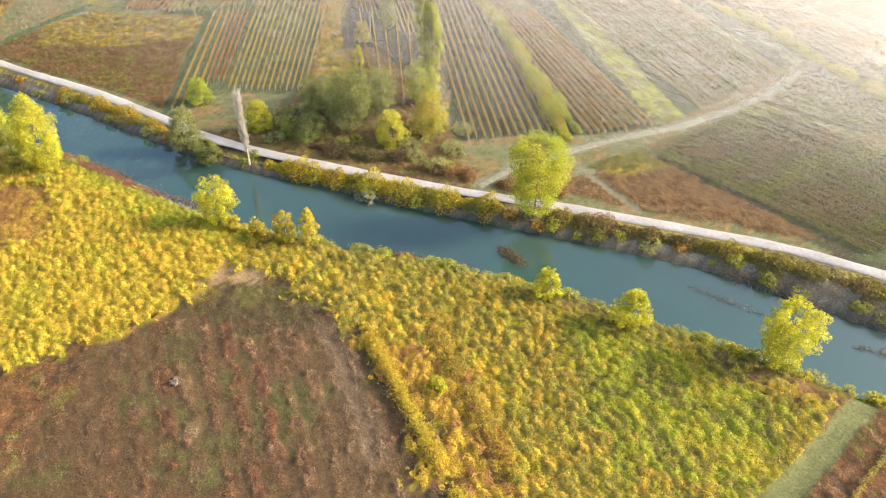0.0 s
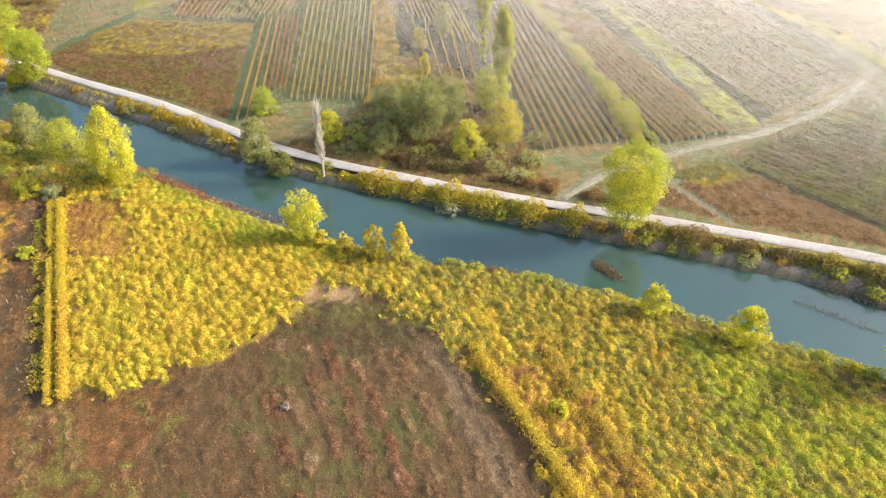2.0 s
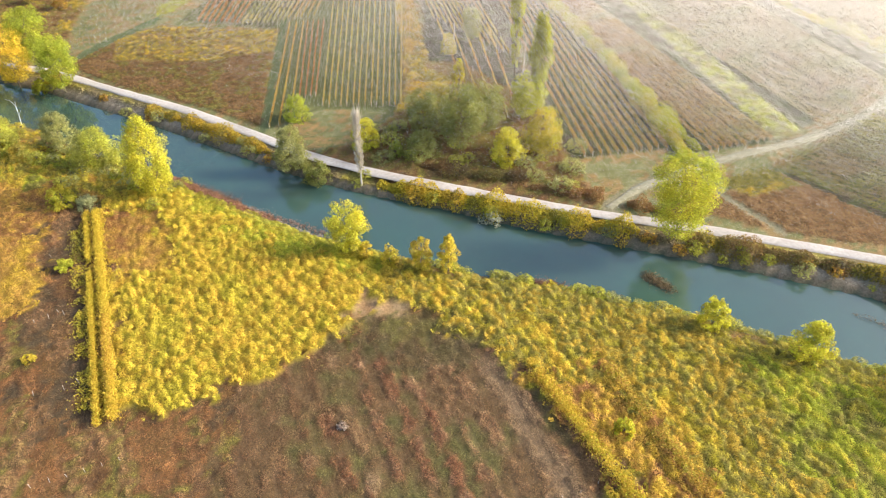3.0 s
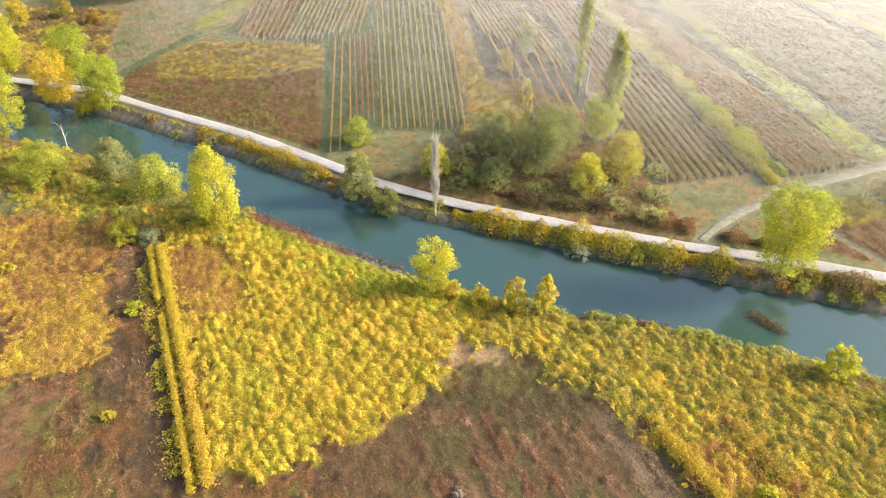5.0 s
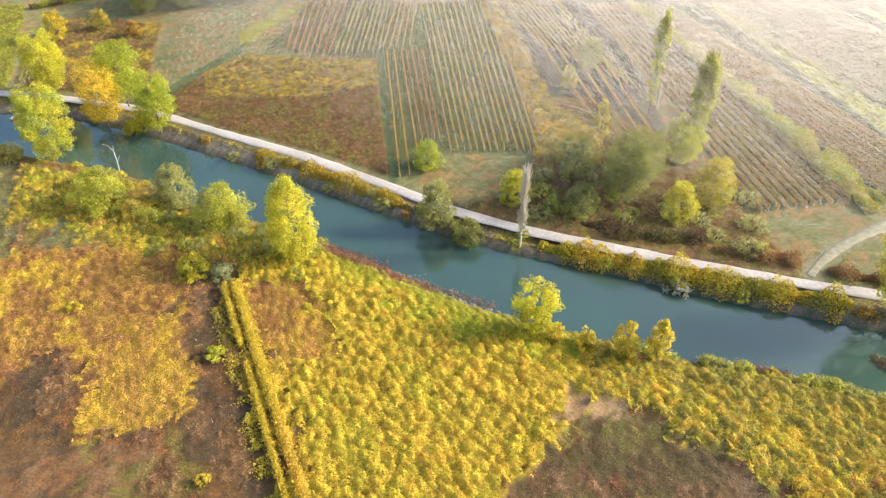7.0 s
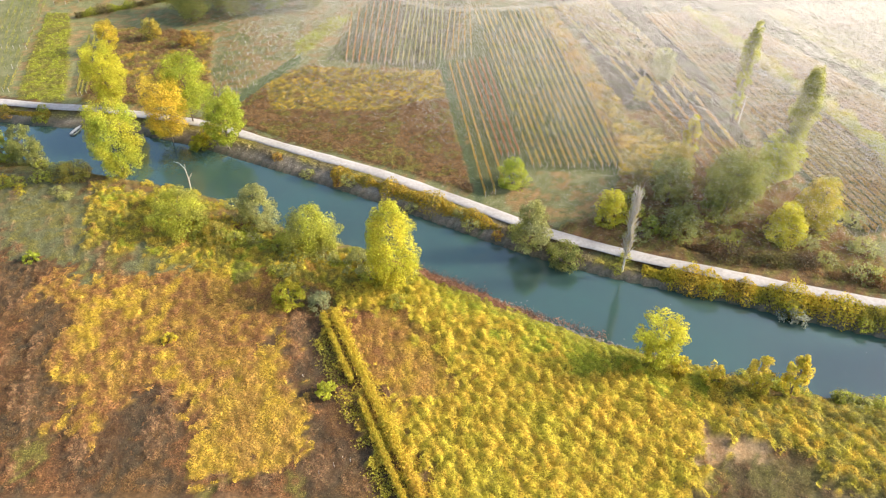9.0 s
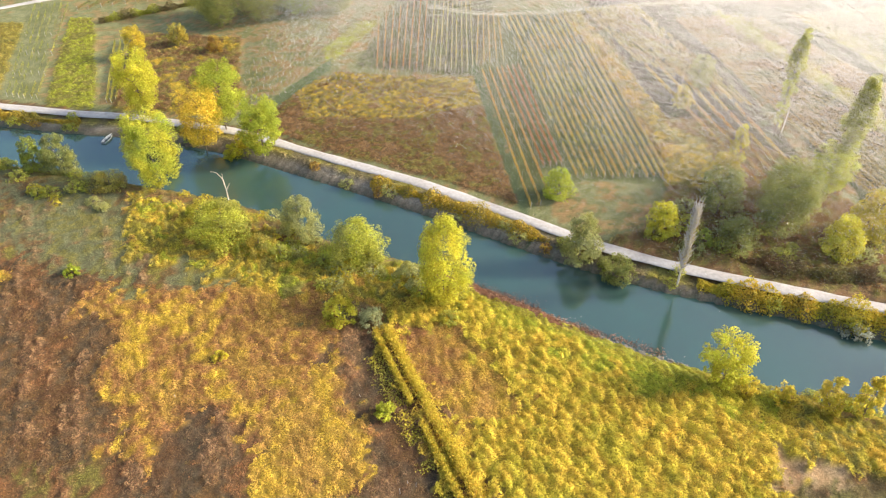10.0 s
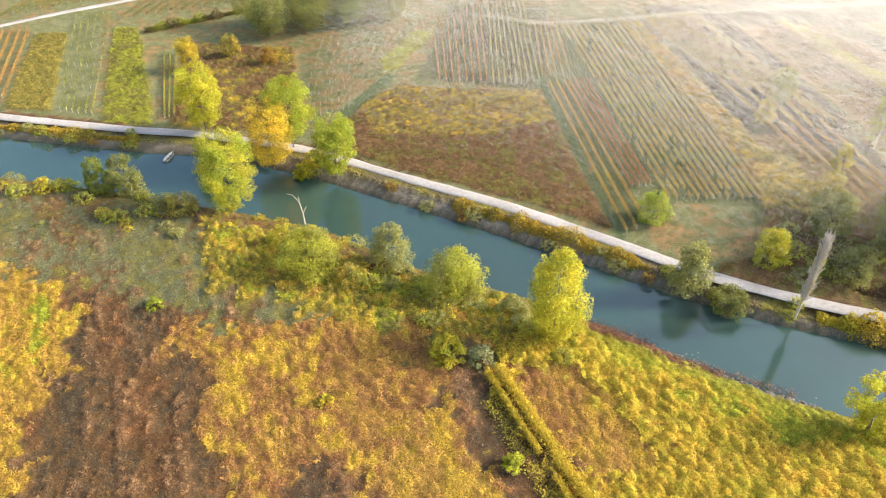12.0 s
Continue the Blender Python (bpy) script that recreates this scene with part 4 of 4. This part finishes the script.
# ---- overgrown trellis rows beside the golden field ----
vine_row((-87.2, 79), (-113, 138), (GOLD, CHART, GOLD, CHART), "overgrown trellis rows", "golden creeper over an old trellis row", 901, height=1.8, wide=0.9, per=240, posts=(), size=0.24, thin=0.12)
vine_row((-89, 79), (-114.5, 136), (GOLD, CHART, OLIVE), "overgrown trellis rows", "loose golden vine sprays beside a trellis", 905, height=0.9, wide=2.6, per=90, posts=(), size=0.26, thin=0.42)
vine_row((-84.8, 80), (-110.6, 138), (GOLD, CHART, GOLD, ORANGE), "overgrown trellis rows", "golden and rusty creeper over a trellis row", 902, height=2.2, wide=1.4, per=300, posts=(), size=0.24)
# ridges of wild vine along the thicket's edge
vine_row((3, 56), (-15, 93), (GOLD, GOLD, LIME), "ridges of wild vine", "golden ridge of wild vine over dead stems", 903, height=2.2, wide=2.0, per=240, posts=(), size=0.24, thin=0.1)
vine_row((12, 60), (-3, 96), (GOLD, ORANGE, LIME), "ridges of wild vine", "yellow ridge of wild vine with rusty gaps", 904, height=1.9, wide=2.2, per=200, posts=(), size=0.24, thin=0.25)


def hedge(points, wide, high, colours, label, seed):
    """A line of shrubs grown together, as one thing."""
    r = np.random.default_rng(seed)
    p = np.array(points, float)
    seg = np.linalg.norm(np.diff(p, axis=0), axis=1)
    ln = seg.sum()
    n = int(ln * wide * 48)
    k = r.random(n) * ln
    c = np.r_[0, np.cumsum(seg)]
    x, y = np.interp(k, c, p[:, 0]), np.interp(k, c, p[:, 1])
    lump = 0.3 + 1.15 * vnoise(k, k * 0, 3.4, seed) ** 1.3 * (0.55 + 0.75 * vnoise(k, k * 0, 1.5, seed + 1))
    a, q = r.random(n) * 6.2832, r.random(n) ** 0.6
    u, z = np.cos(a) * q * wide * 0.5 * lump * 1.3, np.abs(np.sin(a)) * q * high * lump + 0.2
    d = (p[-1] - p[0]) / np.linalg.norm(p[-1] - p[0])
    x, y = x - d[1] * u, y + d[0] * u
    f = np.clip(vnoise(k, u, 5, seed + 2) * 0.8 + 0.3 * r.random(n) - 0.05, 0, 0.999) * (len(colours) - 1)
    i, cc = f.astype(int), np.array(colours)
    ob = thing("hedge", p[0, 0], p[0, 1], 0, label, "hedge")
    at = np.c_[x - p[0, 0], y - p[0, 1], z + land(x, y)]
    part("foliage", leaf_mesh("hedge_leaves", at, 0.4 * r.uniform(0.6, 1.3, n), (cc[i] + (cc[i + 1] - cc[i]) * (f - i)[:, None]), 0.3, 0.6, seed, None, 3), BRUSH, ob)


hedge([(33, 164), (28, 200), (23, 232), (12, 280), (6, 310)], 5.6, 4.0, (OLIVE, LIME, CHART, OLIVE), "bushy yellow-green hedge between two vineyards", 61)
hedge([(-229, 302), (-210, 315), (-190, 328)], 4.0, 3.5, (OLIVE, DARK, LIME), "dark green hedge along a field's edge", 67)
hedge([(37, 168), (31, 195), (28, 208)], 3.4, 3.0, (OLIVE, LIME, CHART), "short yellow-green hedge along a vineyard", 62)
hedge([(133, 190), (122, 221), (118, 243), (109, 259), (96, 300)], 4.5, 3.0, (OLIVE, LIME, GOLD), "pale hedge on the hazy far slope", 63)
hedge([(-9, 150), (2, 147.5), (8, 146)], 4.0, 2.2, (RUSSET, TAN, RUST), "brown bramble hedge beside the road", 64)
hedge([(13, 143), (24, 139.5), (30, 139)], 4.0, 2.2, (RUSSET, TAN, RUST), "brown bramble hedge behind a poplar", 65)
for lo, hi, wide, high, tints, label, seed in (
    (-47, 14, 5.0, 2.6, (OLIVE, GOLD, CHART, OLIVE), "golden scrub hanging over the river bank", 68),
    (24, 105, 4.0, 1.5, (OLIVE, TAN, OLIVE, GOLD), "olive scrub on the far river bank", 69),
    (-118, -76, 3.2, 1.5, (OLIVE, GOLD, OLIVE), "low yellowish scrub below the road", 70),
    (-290, -205, 2.4, 1.2, (OLIVE, GOLD, TAN), "low yellow fringe along the road's edge", 71),
):
    hedge([(x, float(far_y(x)) * 0.42 + float(road_y(x)) * 0.58 - 1.0) for x in np.linspace(lo, hi, 9)], wide, high, tints, label, seed)
hedge([(-36, 160), (-22, 155), (-10, 154)], 5.0, 2.6, (RUSSET, DARK, OLIVE), "dark bramble hedge in front of the grove", 66)


# ---- shrubs along both banks ----
def shrub_kind(name, tint, seed, h, w, leaves):
    return tree(name, 0, -4000, h, w, "bush", tint, "low shrub", seed, leaves=leaves, size=0.3, category="shrub", base=0)


KINDS = [
    (shrub_kind("bank_shrub", (OLV, YG), 81, 2.3, 2.2, 115), "olive-green shrub on the river bank"),
    (shrub_kind("bank_shrub", (GOLDT, YEL), 82, 1.9, 2.0, 105), "golden shrub on the river bank"),
    (shrub_kind("bank_shrub", (SILV, OLV), 83, 2.2, 2.3, 115), "grey-green shrub on the river bank"),
    (shrub_kind("bank_shrub", (RUST, GOLDT), 84, 1.7, 1.9, 100), "rusty brown shrub on the river bank"),
]
r = np.random.default_rng(17)
SPOTS = []
for k in range(80):
    x = 125 - 415 * r.random() ** 1.3
    SPOTS.append((x, float(far_y(x)) + r.choice([1.2, 1.8, 3.0, 4.5]) + r.normal() * 0.3, r.uniform(0.45, 1.15), r.choice([0, 0, 0, 2, 2, 3])))
for k in range(110):
    x = r.uniform(-35, 110)
    SPOTS.append((x, float(near_y(x)) - r.uniform(0.2, 2.4), r.uniform(0.55, 1.15), r.choice([0, 0, 0, 1, 2])))
for k in range(70):
    x = r.uniform(-240, -95)
    SPOTS.append((x, float(near_y(x)) - r.uniform(0.5, 20), r.uniform(0.6, 1.5), r.choice([0, 1, 2, 0])))
for k in range(26):
    x = r.uniform(-60, 5)
    SPOTS.append((x, float(road_y(x)) + r.uniform(4, 30), r.uniform(0.7, 1.6), r.choice([0, 0, 2])))
for x, y, s, k in SPOTS:
    proto, label = KINDS[k]
    z = float(land(np.array([x]), np.array([y]))[0])
    ob = copy_thing(proto, pose(x, y, z, 0, 0, r.uniform(0, 360)) @ Matrix.Diagonal((s, s, s * r.uniform(0.8, 1.2), 1)))
    tagged(ob, label, "shrub", "shrubs along the river")
for proto, label in KINDS:
    for o in (*proto.children, proto):
        bpy.data.objects.remove(o)


# ---- reeds, stones, stakes and tracks ----
def reed_bed(name, spots, label, seed, tint):
    """Upright thin stems, thick along a stretch of the shore."""
    rr = np.random.default_rng(seed)
    at, col = [], []
    for x0, y0, x1, y1, wide, n in spots:
        q = rr.random(n)
        at.append(np.c_[x0 + (x1 - x0) * q + rr.normal(size=n) * 0.6, y0 + (y1 - y0) * q + rr.normal(size=n) * wide, rr.uniform(0.0, 1.0, n) ** 1.5 * (0.4 + vnoise(q * 30, q * 0, 2.0, seed))])
    at = np.concatenate(at)
    at[:, 2] += np.maximum(land(at[:, 0], at[:, 1]), WATER_Z - 0.2)
    col = np.array(tint) * rr.uniform(0.6, 1.3, (len(at), 1))
    ob = part(name, leaf_mesh(name, at, rr.uniform(0.25, 0.6, len(at)), col, 0.1, 0.3, seed), BRUSH)
    return tagged(ob, label, "reeds", kind="stuff")


reed_bed("reed_bed", [(-98, 156, -80, 145.5, 1.6, 9000), (-84, 148, -70, 140, 0.7, 2600), (-74, 143.5, -58, 135.5, 0.6, 900), (-15, 119.5, -5, 117, 0.7, 2400)], "russet dry reeds along the water's edge", 71, (0.27, 0.15, 0.095))
reed_bed("islet_grass", [(13, 121, 17.5, 116.5, 0.9, 2600), (52, 109.5, 66, 100, 0.35, 450), (80, 92, 86, 90, 0.4, 300)], "brown water grass on small shoals", 73, (0.2, 0.15, 0.085))
reed_bed("tall_grass", [(70, 112, 100, 92, 2.2, 4200), (60, 114, 74, 107, 1.5, 1500)], "brownish tall grass on the far bank", 72, (0.3, 0.22, 0.13))

bm = bmesh.new()
for k in range(420):
    q = r.random()
    x = -84 + 30 * q
    y = float(near_y(x)) + r.normal() * 1.1 + 0.4
    s = r.uniform(0.12, 0.4)
    got = bmesh.ops.create_icosphere(bm, subdivisions=1, radius=s, matrix=pose(x, y, max(float(land(np.array([x]), np.array([y]))[0]), -3.25) + s * 0.2, 0, 0, r.uniform(0, 360)) @ Matrix.Diagonal((1.3, 0.9, 0.6, 1)))
    for vert in got["verts"]:
        vert.co += Vector((r.normal(), r.normal(), r.normal())) * s * 0.1
tagged(part("shore_stones", bm, STONE), "dark wet stones along the water's edge", "stones", kind="stuff")

STAKE = post_mesh(1.3, 0.035)
for x, y in [(-108.9, 103.1), (-106.7, 104.3), (-104.3, 105.5), (-93.9, 87.8), (-100.9, 85.4), (-96.2, 86.8), (-114.4, 123), (-19.7, 61.5), (-17.2, 63.5), (-12.3, 66), (-9.8, 67.1), (-6.7, 68.8), (-4.1, 69.9), (-93.1, 67.8), (-90.7, 68.8), (-88.4, 69.7), (-85.9, 70.5), (-83.6, 71.5), (-81.3, 72.6), (-105.6, 106.1), (-94.5, 88.6), (-146.2, 122.7)]:
    ob = part("field_stake", STAKE, POST)
    ob.matrix_world = pose(x, y, float(land(np.array([x]), np.array([y]))[0]), r.normal() * 6, r.normal() * 6, 0)
    tagged(ob, "thin bleached stake standing in dry weeds", "stake", "stakes of an old trellis")

for mid, lo, hi, half, colour, label in TRACKS:
    if not label:
        continue
    ribbon("track", mid, half, 0.1, lo, hi, GRAVEL if "gravel" in label else TRACK, label, "track", 1.2, 0.6, 0.03, follow=True)


# ---- morning mist: fine upright threads as haze, sun glare built in by facing it ----
def mist(count, seed):
    rr = np.random.default_rng(seed)
    x, y = rr.uniform(-150, 300, count * 4), rr.uniform(95, 430, count * 4)
    z = rr.uniform(4, 34, len(x))
    w = (0.15 + 0.21 * smooth(150, 360, y + 0.45 * (x + 40))) * (0.5 + fbm(x, y, 70, 91)) * smooth(-14, 22, y - road_y(x))
    ok = np.flatnonzero(rr.random(len(x)) < w**0.4)[:count]
    at, thick = np.c_[x, y, z][ok], w[ok, None] ** 0.6 * MIST
    n = len(at)
    half, turn, roll = rr.uniform(8, 16, (n, 1)), radians(65) + rr.normal(size=n) * radians(21), rr.normal(size=n) * 0.3
    along = np.c_[np.cos(turn), -np.sin(turn), rr.normal(size=n) * 0.3] * half
    wide = np.c_[np.sin(turn) * np.sin(roll), np.cos(turn) * np.sin(roll), np.cos(roll)] * thick
    v = np.stack([at - along - wide, at + along, at - along + wide], 1).reshape(-1, 3)
    return mesh_of("mist", v, np.arange(3 * n).reshape(-1, 3))


MIST = 0.0088


def mist_material():
    m, nodes, links, p = base_material("mist_droplets")
    p.inputs["Base Color"].default_value = (0.7, 0.67, 0.64, 1)
    p.inputs["Roughness"].default_value = 0.6
    tr = nodes.new("ShaderNodeBsdfTranslucent")
    tr.inputs["Color"].default_value = (0.73, 0.7, 0.665, 1)
    mix = nodes.new("ShaderNodeMixShader")
    mix.inputs["Fac"].default_value = 0.6
    links.new(p.outputs["BSDF"], mix.inputs[1])
    links.new(tr.outputs["BSDF"], mix.inputs[2])
    links.new(mix.outputs["Shader"], nodes["Material Output"].inputs["Surface"])
    return m


tagged(part("morning_mist", mist(380000, 5), mist_material()), "thin white morning mist over the far vineyards", "mist", kind="stuff")
